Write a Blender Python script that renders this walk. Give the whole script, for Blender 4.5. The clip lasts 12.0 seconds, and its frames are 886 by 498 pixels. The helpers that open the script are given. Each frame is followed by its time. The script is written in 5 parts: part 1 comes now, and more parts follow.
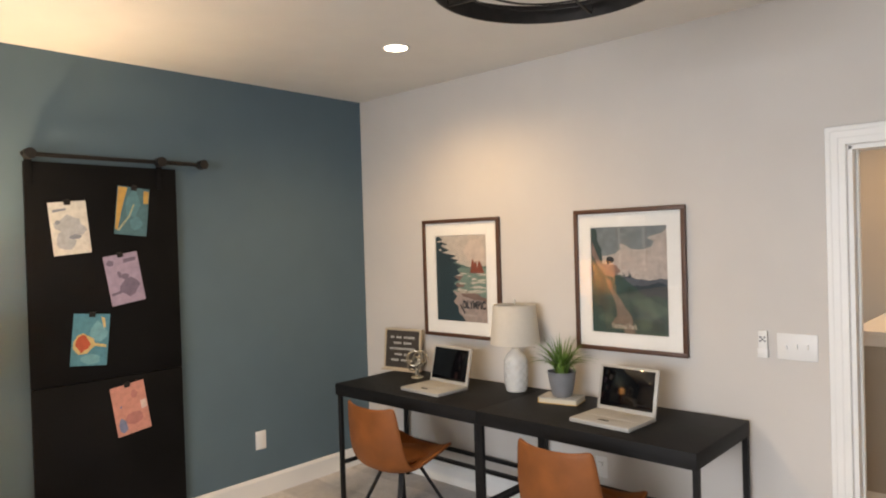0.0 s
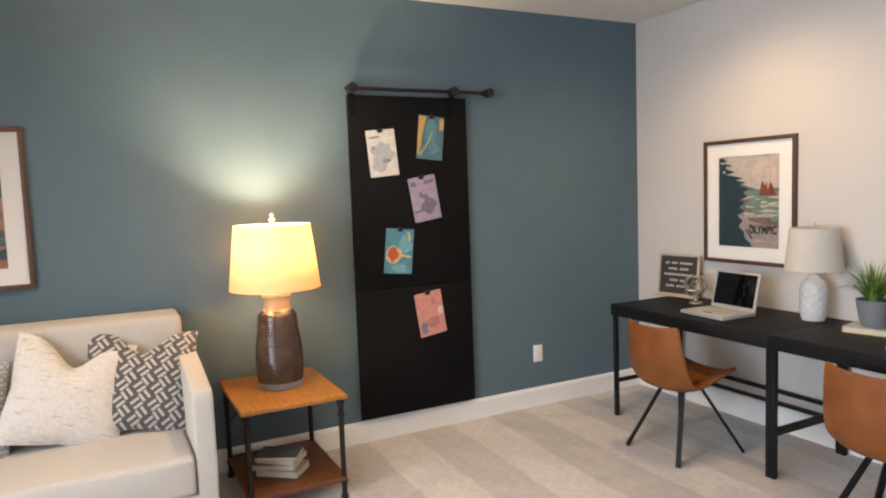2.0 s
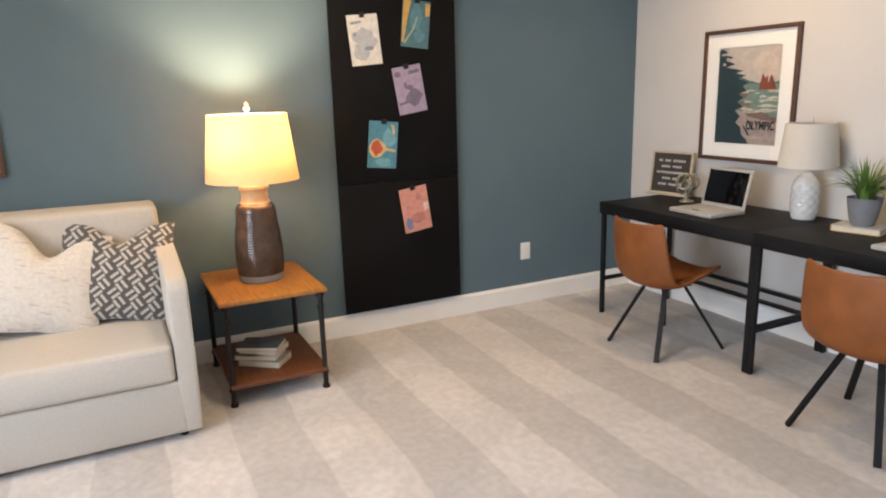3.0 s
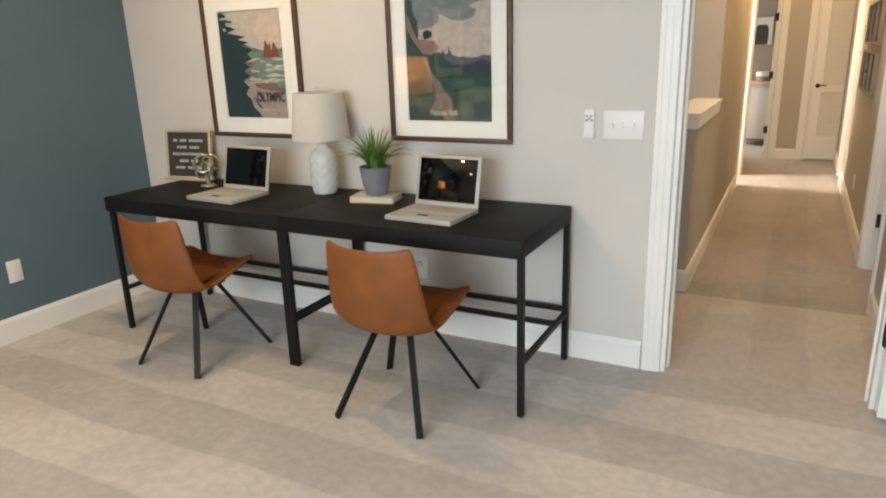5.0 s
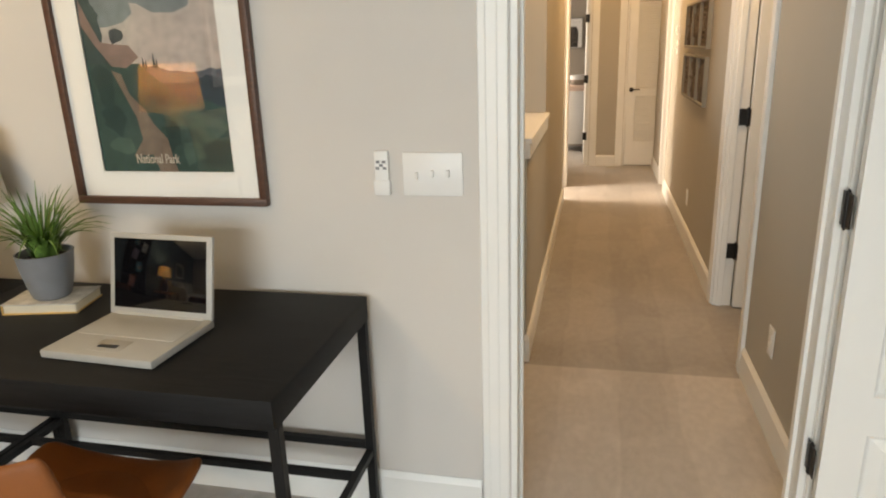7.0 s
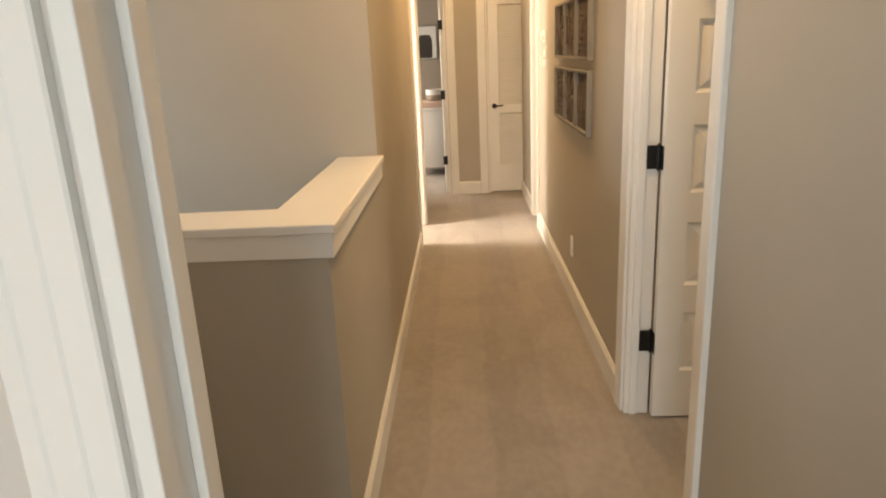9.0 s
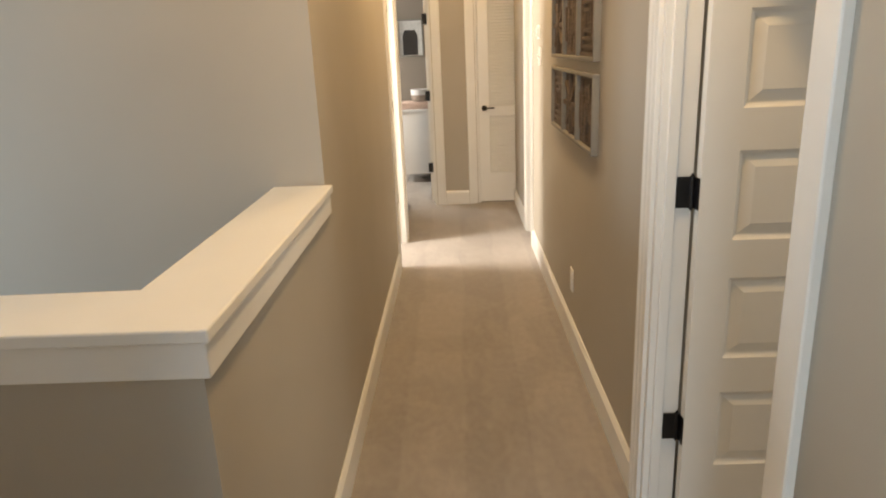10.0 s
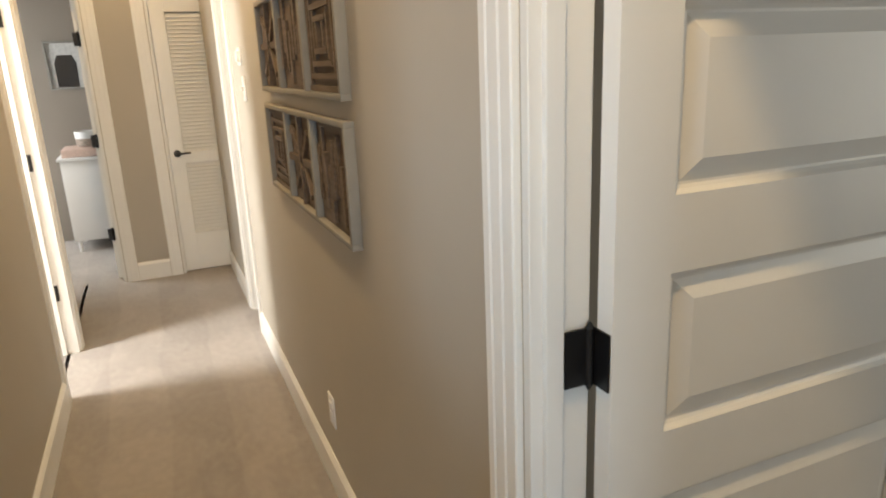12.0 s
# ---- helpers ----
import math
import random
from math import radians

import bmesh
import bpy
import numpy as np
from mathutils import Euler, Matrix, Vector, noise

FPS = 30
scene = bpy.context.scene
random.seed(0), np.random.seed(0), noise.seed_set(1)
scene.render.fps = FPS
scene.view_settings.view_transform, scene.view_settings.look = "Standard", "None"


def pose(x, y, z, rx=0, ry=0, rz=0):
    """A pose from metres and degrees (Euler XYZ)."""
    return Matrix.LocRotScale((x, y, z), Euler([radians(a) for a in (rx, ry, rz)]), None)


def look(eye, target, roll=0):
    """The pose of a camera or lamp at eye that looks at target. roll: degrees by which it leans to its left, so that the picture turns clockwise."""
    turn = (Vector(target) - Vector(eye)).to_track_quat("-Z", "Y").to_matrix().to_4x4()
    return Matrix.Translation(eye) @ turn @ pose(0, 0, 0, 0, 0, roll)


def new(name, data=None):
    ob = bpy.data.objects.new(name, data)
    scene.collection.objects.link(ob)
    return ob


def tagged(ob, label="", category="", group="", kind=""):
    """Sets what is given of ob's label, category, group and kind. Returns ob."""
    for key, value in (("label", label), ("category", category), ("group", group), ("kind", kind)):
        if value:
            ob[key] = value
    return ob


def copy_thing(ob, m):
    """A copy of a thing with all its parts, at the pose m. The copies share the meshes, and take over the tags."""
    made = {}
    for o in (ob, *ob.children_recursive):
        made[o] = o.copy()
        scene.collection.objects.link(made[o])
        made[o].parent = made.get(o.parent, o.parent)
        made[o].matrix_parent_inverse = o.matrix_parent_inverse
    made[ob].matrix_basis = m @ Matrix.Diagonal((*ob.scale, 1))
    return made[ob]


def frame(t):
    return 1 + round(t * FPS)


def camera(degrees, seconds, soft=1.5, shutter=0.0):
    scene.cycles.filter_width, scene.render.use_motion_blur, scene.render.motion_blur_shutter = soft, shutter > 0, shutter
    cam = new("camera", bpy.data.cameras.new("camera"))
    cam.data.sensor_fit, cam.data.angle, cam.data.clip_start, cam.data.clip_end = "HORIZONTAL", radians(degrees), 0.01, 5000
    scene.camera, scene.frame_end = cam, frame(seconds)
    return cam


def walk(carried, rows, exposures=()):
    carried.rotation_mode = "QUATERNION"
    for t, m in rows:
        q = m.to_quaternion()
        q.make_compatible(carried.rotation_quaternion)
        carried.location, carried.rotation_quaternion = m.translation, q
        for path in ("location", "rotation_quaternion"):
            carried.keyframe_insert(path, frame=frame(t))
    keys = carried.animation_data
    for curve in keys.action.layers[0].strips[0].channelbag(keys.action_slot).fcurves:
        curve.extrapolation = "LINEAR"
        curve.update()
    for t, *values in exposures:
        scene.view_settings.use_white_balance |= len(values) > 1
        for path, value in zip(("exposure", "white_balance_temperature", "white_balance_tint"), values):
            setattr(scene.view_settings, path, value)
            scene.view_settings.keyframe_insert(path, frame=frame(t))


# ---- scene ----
cam = camera(66.7, 12.0, 2.0)
PATH = [
    (0, (0.13, 0.111, 1.679), (-1.227, 1.581, 1.654), -1.7),
    (0.5, (0.127, 0.013, 1.689), (-1.351, 1.359, 1.733), -1.8),
    (1, (0.119, -0.068, 1.65), (-1.418, 1.211, 1.706), -1.9),
    (1.5, (0.106, -0.134, 1.611), (-1.544, 0.997, 1.59), -2.0),
    (2, (0.086, -0.162, 1.561), (-1.691, 0.739, 1.389), -2.1),
    (2.5, (0.088, -0.096, 1.531), (-1.723, 0.677, 1.178), -2.2),
    (2.7, (0.093, -0.058, 1.519), (-1.709, 0.705, 1.105), -2.2),
    (4.3, (-0.064, 0.225, 1.444), (-1.258, 1.732, 0.91), -1.5),
    (4.5, (-0.011, 0.333, 1.461), (-1.155, 1.873, 0.895), -1.8),
    (5, (-0.125, 0.537, 1.472), (-1.018, 2.234, 0.904), -1.8),
    (5.5, (-0.181, 0.768, 1.472), (-0.876, 2.555, 0.902), -1.9),
    (6, (-0.226, 1.035, 1.477), (-0.87, 2.84, 0.906), -1.9),
    (6.5, (-0.277, 1.35, 1.458), (-0.887, 3.163, 0.874), -2.0),
    (7, (-0.344, 1.676, 1.484), (-0.773, 3.542, 0.905), -1.9),
    (7.5, (-0.351, 2.023, 1.469), (-0.681, 3.909, 0.91), -2.1),
    (7.7, (-0.36, 2.159, 1.469), (-0.68, 4.048, 0.898), -2.2),
    (9.3, (-0.249, 3.226, 1.486), (-0.294, 5.143, 0.921), -2.6),
    (9.5, (-0.227, 3.356, 1.474), (-0.275, 5.272, 0.902), -2.5),
    (10, (-0.208, 3.684, 1.491), (-0.26, 5.598, 0.913), -2.5),
    (10.5, (-0.181, 3.992, 1.49), (-0.268, 5.903, 0.908), -2.7),
    (11, (-0.203, 4.284, 1.491), (-0.313, 6.197, 0.919), -2.6),
    (11.5, (-0.204, 4.566, 1.511), (0.065, 6.472, 0.969), -2.6),
    (12, (-0.091, 4.794, 1.49), (0.654, 6.571, 0.951), -2.5),
]
EXPOSURES = [(0, -0.05, 7300, 19), (2.5, 0.08, 6550, 19), (4.5, 0.05, 6800, 13), (6, -0.03, 7100, 10), (7.5, -0.06, 7500, 12), (9.5, 0.04, 7200, 12), (10.5, 0.0, 5850, 4), (12, 0.02, 5850, 5)]
walk(cam, [(t, look(eye, target, roll)) for t, eye, target, roll in PATH], EXPOSURES)

# ---- world and lights ----
world = bpy.data.worlds.new("world")
scene.world = world
world.use_nodes = True
wn = world.node_tree
sky = wn.nodes.new("ShaderNodeTexSky")
sky.sky_type, sky.sun_disc, sky.sun_elevation, sky.sun_rotation = "NISHITA", False, radians(35), radians(200)
wn.links.new(sky.outputs[0], wn.nodes["Background"].inputs[0])
wn.nodes["Background"].inputs[1].default_value = 0.08


def area(name, m, w, h, watts, col):
    d = bpy.data.lights.new(name, "AREA")
    d.shape, d.size, d.size_y, d.energy, d.color = "RECTANGLE", w, h, watts, col
    o = new(name, d)
    o.matrix_world = m
    return o


def spot(name, at, watts, col, deg, r=0.05, blend=0.6, tilt=0):
    d = bpy.data.lights.new(name, "SPOT")
    d.energy, d.color, d.shadow_soft_size, d.spot_size, d.spot_blend = watts, col, r, radians(deg), blend
    o = new(name, d)
    o.matrix_world = pose(*at, tilt, 0, 0)
    return o


WARM, AMBER, DAY = (1.0, 0.72, 0.37), (1.0, 0.62, 0.27), (0.78, 0.90, 1.0)
# The third is unseen, set at even spacing to brighten the sofa wall.
DOWNLIGHTS = [(-2.585, 2.715, 56), (-2.585, 0.717, 62), (-2.585, -1.281, 48)]
area("window_light", look((-0.7, -2.36, 1.6), (-0.6, 1.5, 0.0)), 2.6, 1.5, 128, DAY).data.spread = radians(135)
for dx, dy, watts in DOWNLIGHTS:
    spot("downlight_lamp", (dx, dy, 2.715), watts, WARM, 158, 0.05, 0.9)
spot("table_lamp_bulb", (-3.51, 0.649, 1.185), 128, (1.0, 0.78, 0.48), 180, 0.085, 0.25, 180)
HALL_LIGHTS = [(-0.03, 5.05, 74), (-0.1, 7.6, 80), (-0.3, 9.5, 34)]
for hx, hy, watts in HALL_LIGHTS:
    spot("hall_lamp", (hx, hy, 2.715), watts, AMBER, 155, 0.05, 0.5)
area("stair_window_light", look((-3.6, 4.75, 1.25), (-1.0, 5.45, 0.9)), 1.3, 1.6, 50, (0.72, 0.86, 1.0))
area("side_room_light", look((-2.2, 8.35, 1.7), (-0.2, 8.5, 0.1)), 0.5, 0.9, 126, (1.0, 0.88, 0.76))
# Added fill that brightens the open hallway door from inside the east room.
area("east_room_fill", look((2.98, 4.45, 1.45), (0.6, 5.0, 1.2)), 0.9, 1.2, 16, (1.0, 0.86, 0.68))
# Added fill to brighten the nursery; no window is built behind it.
area("nursery_fill", look((-2.4, 11.2, 1.4), (-0.6, 11.1, 0.7)), 1.0, 1.3, 62, (1.0, 0.93, 0.85))

# ---- materials ----


def mat(name, col, rough=0.6, metal=0.0, var=0.06, scale=6.0, bump=0.0, bscale=250.0, stretch=(1, 1, 1), spec=0.5, sheen=0.0, per=0.0):
    m = bpy.data.materials.new(name)
    m.use_nodes = True
    t = m.node_tree
    b = t.nodes["Principled BSDF"]
    b.inputs["Roughness"].default_value, b.inputs["Metallic"].default_value = rough, metal
    b.inputs["Specular IOR Level"].default_value = spec
    b.inputs["Sheen Weight"].default_value = sheen
    co = t.nodes.new("ShaderNodeTexCoord")
    mp = t.nodes.new("ShaderNodeMapping")
    mp.inputs["Scale"].default_value = stretch
    t.links.new(co.outputs["Object"], mp.inputs[0])
    n = t.nodes.new("ShaderNodeTexNoise")
    n.inputs["Scale"].default_value, n.inputs["Detail"].default_value = scale, 6
    t.links.new(mp.outputs[0], n.inputs["Vector"])
    r = t.nodes.new("ShaderNodeValToRGB")
    r.color_ramp.elements[0].position, r.color_ramp.elements[1].position = 0.3, 0.7
    r.color_ramp.elements[0].color = (*[c * (1 - var) for c in col], 1)
    r.color_ramp.elements[1].color = (*[min(1, c * (1 + var)) for c in col], 1)
    t.links.new(n.outputs["Fac"], r.inputs[0])
    out = r.outputs[0]
    if per:
        info = t.nodes.new("ShaderNodeObjectInfo")
        hs = t.nodes.new("ShaderNodeHueSaturation")
        mr = t.nodes.new("ShaderNodeMapRange")
        mr.inputs["To Min"].default_value, mr.inputs["To Max"].default_value = 1 - per, 1 + per
        t.links.new(info.outputs["Random"], mr.inputs["Value"])
        t.links.new(mr.outputs[0], hs.inputs["Value"])
        t.links.new(out, hs.inputs["Color"])
        out = hs.outputs[0]
    t.links.new(out, b.inputs["Base Color"])
    if bump:
        f = t.nodes.new("ShaderNodeTexNoise")
        f.inputs["Scale"].default_value, f.inputs["Detail"].default_value = bscale, 3
        t.links.new(mp.outputs[0], f.inputs["Vector"])
        k = t.nodes.new("ShaderNodeBump")
        k.inputs["Strength"].default_value, k.inputs["Distance"].default_value = bump, 0.004
        t.links.new(f.outputs["Fac"], k.inputs["Height"])
        t.links.new(k.outputs[0], b.inputs["Normal"])
    return m


def carpet_material(name, col, stripes):
    """Cut-pile carpet with nap bands from the vacuum cleaner, and flecks."""
    m = mat(name, col, 0.95, 0, 0.10, 260, 0.9, 420, spec=0.1, sheen=0.25)
    t = m.node_tree
    b = t.nodes["Principled BSDF"]
    first = b.inputs["Base Color"].links[0].from_socket
    co = t.nodes.new("ShaderNodeTexCoord")
    wob = t.nodes.new("ShaderNodeTexNoise")
    wob.inputs["Scale"].default_value, wob.inputs["Detail"].default_value = 1.1, 3
    t.links.new(co.outputs["Object"], wob.inputs["Vector"])
    vm = t.nodes.new("ShaderNodeVectorMath")
    vm.operation = "MULTIPLY_ADD"
    vm.inputs[1].default_value = (0.07, 0.07, 0)
    t.links.new(wob.outputs["Color"], vm.inputs[0])
    t.links.new(co.outputs["Object"], vm.inputs[2])
    w = t.nodes.new("ShaderNodeTexWave")
    w.wave_type, w.bands_direction, w.wave_profile = "BANDS", "Y" if stripes else "X", "SIN"
    w.inputs["Scale"].default_value = 0.533 if stripes else 0.62
    w.inputs["Phase Offset"].default_value = 0.6
    w.inputs["Distortion"].default_value, w.inputs["Detail"].default_value, w.inputs["Detail Scale"].default_value = 0.5, 4, 3
    t.links.new(vm.outputs[0], w.inputs["Vector"])
    r = t.nodes.new("ShaderNodeValToRGB")
    r.color_ramp.elements[0].position, r.color_ramp.elements[1].position = 0.48, 0.53
    lo = 0.86 if stripes else 0.955
    r.color_ramp.elements[0].color, r.color_ramp.elements[1].color = (lo, lo, lo, 1), (1.05, 1.05, 1.05, 1)
    t.links.new(w.outputs["Fac"], r.inputs[0])
    big = t.nodes.new("ShaderNodeTexNoise")
    big.inputs["Scale"].default_value, big.inputs["Detail"].default_value = 24, 9
    bmp = t.nodes.new("ShaderNodeMapping")
    bmp.inputs["Scale"].default_value = (1, 1, 1) if stripes else (1.3, 0.8, 1)
    t.links.new(co.outputs["Object"], bmp.inputs[0])
    t.links.new(bmp.outputs[0], big.inputs["Vector"])
    r2 = t.nodes.new("ShaderNodeValToRGB")
    r2.color_ramp.elements[0].position, r2.color_ramp.elements[1].position = 0.42, 0.6
    r2.color_ramp.elements[0].color, r2.color_ramp.elements[1].color = (*[0.92 if stripes else 0.95] * 3, 1), (1.03, 1.03, 1.03, 1)
    t.links.new(big.outputs["Fac"], r2.inputs[0])
    brush = t.nodes.new("ShaderNodeTexNoise")
    brush.inputs["Scale"].default_value, brush.inputs["Detail"].default_value, brush.inputs["Distortion"].default_value = 2.3, 4, 0.8
    t.links.new(bmp.outputs[0], brush.inputs["Vector"])
    r3 = t.nodes.new("ShaderNodeValToRGB")
    r3.color_ramp.elements[0].position, r3.color_ramp.elements[1].position = 0.47, 0.55
    r3.color_ramp.elements[0].color, r3.color_ramp.elements[1].color = (0.94, 0.94, 0.94, 1), (1.03, 1.03, 1.03, 1)
    t.links.new(brush.outputs["Fac"], r3.inputs[0])
    cur = first
    for other in (r, r2, r3):
        mx = t.nodes.new("ShaderNodeMix")
        mx.data_type, mx.blend_type = "RGBA", "MULTIPLY"
        mx.inputs["Factor"].default_value = 1
        t.links.new(cur, mx.inputs["A"])
        t.links.new(other.outputs[0], mx.inputs["B"])
        cur = mx.outputs["Result"]
    t.links.new(cur, b.inputs["Base Color"])
    return m


def glazing_material():
    m = bpy.data.materials.new("picture_glass")
    m.use_nodes = True
    t = m.node_tree
    t.nodes.remove(t.nodes["Principled BSDF"])
    tr, gl, fr, mx = (t.nodes.new("ShaderNode" + k) for k in ("BsdfTransparent", "BsdfGlossy", "Fresnel", "MixShader"))
    gl.inputs["Roughness"].default_value = 0.02
    fr.inputs["IOR"].default_value = 1.95
    t.links.new(fr.outputs[0], mx.inputs[0])
    t.links.new(tr.outputs[0], mx.inputs[1])
    t.links.new(gl.outputs[0], mx.inputs[2])
    t.links.new(mx.outputs[0], t.nodes["Material Output"].inputs[0])
    return m


def shade_material(name, col, through_part):
    m = mat(name, col, 0.9, 0, 0.03, 40, 0.3, 600, spec=0.1)
    t = m.node_tree
    tl, mx = t.nodes.new("ShaderNodeBsdfTranslucent"), t.nodes.new("ShaderNodeMixShader")
    tl.inputs["Color"].default_value = (*col, 1)
    mx.inputs[0].default_value = through_part
    t.links.new(t.nodes["Principled BSDF"].outputs[0], mx.inputs[1])
    t.links.new(tl.outputs[0], mx.inputs[2])
    t.links.new(mx.outputs[0], t.nodes["Material Output"].inputs[0])
    return m


def glow_material(name, col, strength):
    m = bpy.data.materials.new(name)
    m.use_nodes = True
    b = m.node_tree.nodes["Principled BSDF"]
    b.inputs["Base Color"].default_value = (*col, 1)
    b.inputs["Emission Color"].default_value = (*col, 1)
    b.inputs["Emission Strength"].default_value = strength
    return m


def wood_material(name, col, rough=0.45, axis=(1, 12, 12), var=0.28):
    m = mat(name, col, rough, 0, var, 5, 0.12, 60, axis)
    return m


M_BLUE = mat("blue_wall_paint", (0.098, 0.150, 0.182), 0.75, 0, 0.03, 3, 0.12, 320, spec=0.3)
M_WHITE = mat("pale_grey_wall_paint", (0.60, 0.575, 0.545), 0.8, 0, 0.02, 3, 0.12, 320, spec=0.3)
M_TAN = mat("greige_wall_paint", (0.43, 0.40, 0.345), 0.8, 0, 0.02, 3, 0.12, 320, spec=0.3)
M_CEIL = mat("ceiling_paint", (0.78, 0.76, 0.72), 0.9, 0, 0.02, 4, 0.25, 160, spec=0.2)
M_TRIM = mat("white_trim_paint", (0.78, 0.78, 0.76), 0.4, 0, 0.02, 5, 0.04, 90)
M_CARPET = carpet_material("office_carpet", (0.585, 0.548, 0.517), True)
# Same carpet as the office, its colour darkened for the hallway's dimmer light.
M_CARPET_DIM = carpet_material("carpet_dimmed", (0.36, 0.33, 0.302), False)
# Half-darkened copy: the landing's shade is in the colour, with a nap change.
M_CARPET_HALF_DIM = carpet_material("carpet_half_dimmed", (0.51, 0.475, 0.445), False)
M_BLACK = mat("black_board_paint", (0.004, 0.004, 0.0045), 0.75, 0, 0.3, 3, 0.05, 60, spec=0.15)
M_IRON = mat("black_iron", (0.022, 0.02, 0.019), 0.5, 0.6, 0.25, 30, 0.1, 120)
M_DESK = mat("black_stained_oak", (0.010, 0.010, 0.0105), 0.55, 0, 0.35, 8, 0.25, 70, (1, 14, 14), spec=0.16)
M_HINGE = mat("black_hinge_enamel", (0.005, 0.005, 0.006), 0.35, 0.0, 0.2, 30)
M_DESKM = mat("black_powder_coat", (0.007, 0.007, 0.0075), 0.5, 0.0, 0.2, 20, 0.06, 300, spec=0.25)
M_LEATHER = mat("cognac_leather", (0.205, 0.0665, 0.0165), 0.55, 0, 0.2, 7, 0.22, 220, spec=0.32)
M_FRAME = mat("walnut_frame", (0.085, 0.038, 0.022), 0.45, 0, 0.25, 10, 0.1, 80, (2, 2, 14))
M_MAT = mat("mat_board", (0.76, 0.75, 0.72), 0.9, 0, 0.015, 20)
M_GLASS = glazing_material()
M_SOFA = mat("oatmeal_linen", (0.49, 0.455, 0.40), 0.95, 0, 0.04, 90, 0.3, 700, spec=0.12, sheen=0.12)
M_ORANGE = wood_material("honey_wood", (0.35, 0.145, 0.026), 0.42, (2, 14, 14), 0.25)
M_SHELF = wood_material("brown_wood", (0.15, 0.05, 0.018), 0.45, (2, 14, 14), 0.25)
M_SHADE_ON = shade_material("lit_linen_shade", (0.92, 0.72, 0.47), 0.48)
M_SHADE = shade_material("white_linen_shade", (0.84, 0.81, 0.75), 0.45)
M_CERAMIC = mat("brown_glaze", (0.066, 0.041, 0.028), 0.13, 0, 0.35, 14, 0.1, 60)
M_CREAM = mat("cream_glaze", (0.40, 0.29, 0.17), 0.3, 0, 0.1, 20)
M_PORC = mat("white_porcelain", (0.66, 0.66, 0.64), 0.12, 0, 0.03, 10)
M_STEEL = mat("brushed_metal", (0.6, 0.58, 0.52), 0.3, 0.9, 0.05, 30)
M_PLASTIC = mat("white_plastic", (0.74, 0.74, 0.73), 0.4, 0, 0.01, 10)
M_SILVER = mat("silver_plastic", (0.41, 0.40, 0.375), 0.45, 0.1, 0.02, 20)
M_SCREEN = mat("dark_screen", (0.003, 0.003, 0.004), 0.05, 0, 0.1, 5, spec=0.5)
M_GREY = mat("grey_pot_glaze", (0.20, 0.205, 0.22), 0.55, 0, 0.06, 20, 0.05, 120)
M_SOIL = mat("dark_soil", (0.02, 0.014, 0.01), 0.95, 0, 0.4, 60, 0.8, 120)
M_LEAF = mat("grass_leaf", (0.11, 0.21, 0.04), 0.5, 0, 0.35, 25, per=0.25)
M_PAPER = mat("book_paper", (0.66, 0.60, 0.47), 0.9, 0, 0.08, 60, 0.3, 300, (1, 1, 30))
M_COVER = mat("book_cover", (0.42, 0.40, 0.36), 0.6, 0, 0.3, 30, per=0.35)
M_SLATE = mat("slate_blue_cover", (0.12, 0.14, 0.16), 0.6, 0, 0.35, 22)
M_GOLD = mat("yellow_cover", (0.62, 0.40, 0.13), 0.6, 0, 0.1, 30)
M_FELT = mat("black_felt", (0.048, 0.041, 0.036), 0.95, 0, 0.1, 200, 0.4, 500)
M_PALEWOOD = wood_material("pale_wood", (0.50, 0.42, 0.31), 0.5, (2, 2, 14), 0.12)
M_LETTER = mat("white_letters", (0.5, 0.5, 0.48), 0.6, 0, 0.01, 10)
M_WIRE = mat("smoked_glass_wire", (0.36, 0.32, 0.25), 0.25, 0.5, 0.2, 40)
M_GREYWOOD = wood_material("weathered_wood", (0.105, 0.076, 0.055), 0.8, (1, 14, 14), 0.35)
M_SILVERF = mat("pale_silver_frame", (0.26, 0.25, 0.23), 0.8, 0.0, 0.05, 20, spec=0.15)
M_NURSERY = mat("taupe_wall_paint", (0.27, 0.235, 0.20), 0.8, 0, 0.02, 3, 0.12, 320)
M_WHITEF = mat("white_furniture_paint", (0.72, 0.72, 0.72), 0.4, 0, 0.02, 5)
M_CLOTH = mat("peach_cloth", (0.62, 0.47, 0.40), 0.9, 0, 0.08, 60, 0.3, 400)
M_BASKET = mat("rope_weave", (0.30, 0.25, 0.21), 0.9, 0, 0.3, 60, 0.6, 160)
M_BULB = glow_material("bulb_glow", (1.0, 0.72, 0.4), 25)
M_LED = glow_material("downlight_glow", (1.0, 0.85, 0.62), 22)
M_AMBERG = mat("amber_bulb_glass", (0.32, 0.15, 0.05), 0.1, 0, 0.1, 10)
M_RUBBER = mat("black_rubber", (0.012, 0.012, 0.012), 0.8)
PRINT = {}


def ink(name, r, g, b):
    """A print colour, with paper grain and small tonal blots."""
    if name not in PRINT:
        PRINT[name] = mat("ink_" + name, (r, g, b), 0.85, 0, 0.14, 30, 0.0)
    return PRINT[name]


# ---- mesh helpers ----
def box(bm, x0, x1, y0, y1, z0, z1, m=None):
    vs = [bm.verts.new((x, y, z)) for z in (z0, z1) for y in (y0, y1) for x in (x0, x1)]
    if m is not None:
        for v in vs:
            v.co = m @ v.co
    for f in ((0, 2, 3, 1), (4, 5, 7, 6), (0, 1, 5, 4), (2, 6, 7, 3), (0, 4, 6, 2), (1, 3, 7, 5)):
        bm.faces.new([vs[i] for i in f])
    return vs


def soft(bm, w, seg=2):
    bmesh.ops.bevel(bm, geom=bm.edges[:], offset=w, segments=seg, affect="EDGES", profile=0.5, clamp_overlap=True)
    return bm


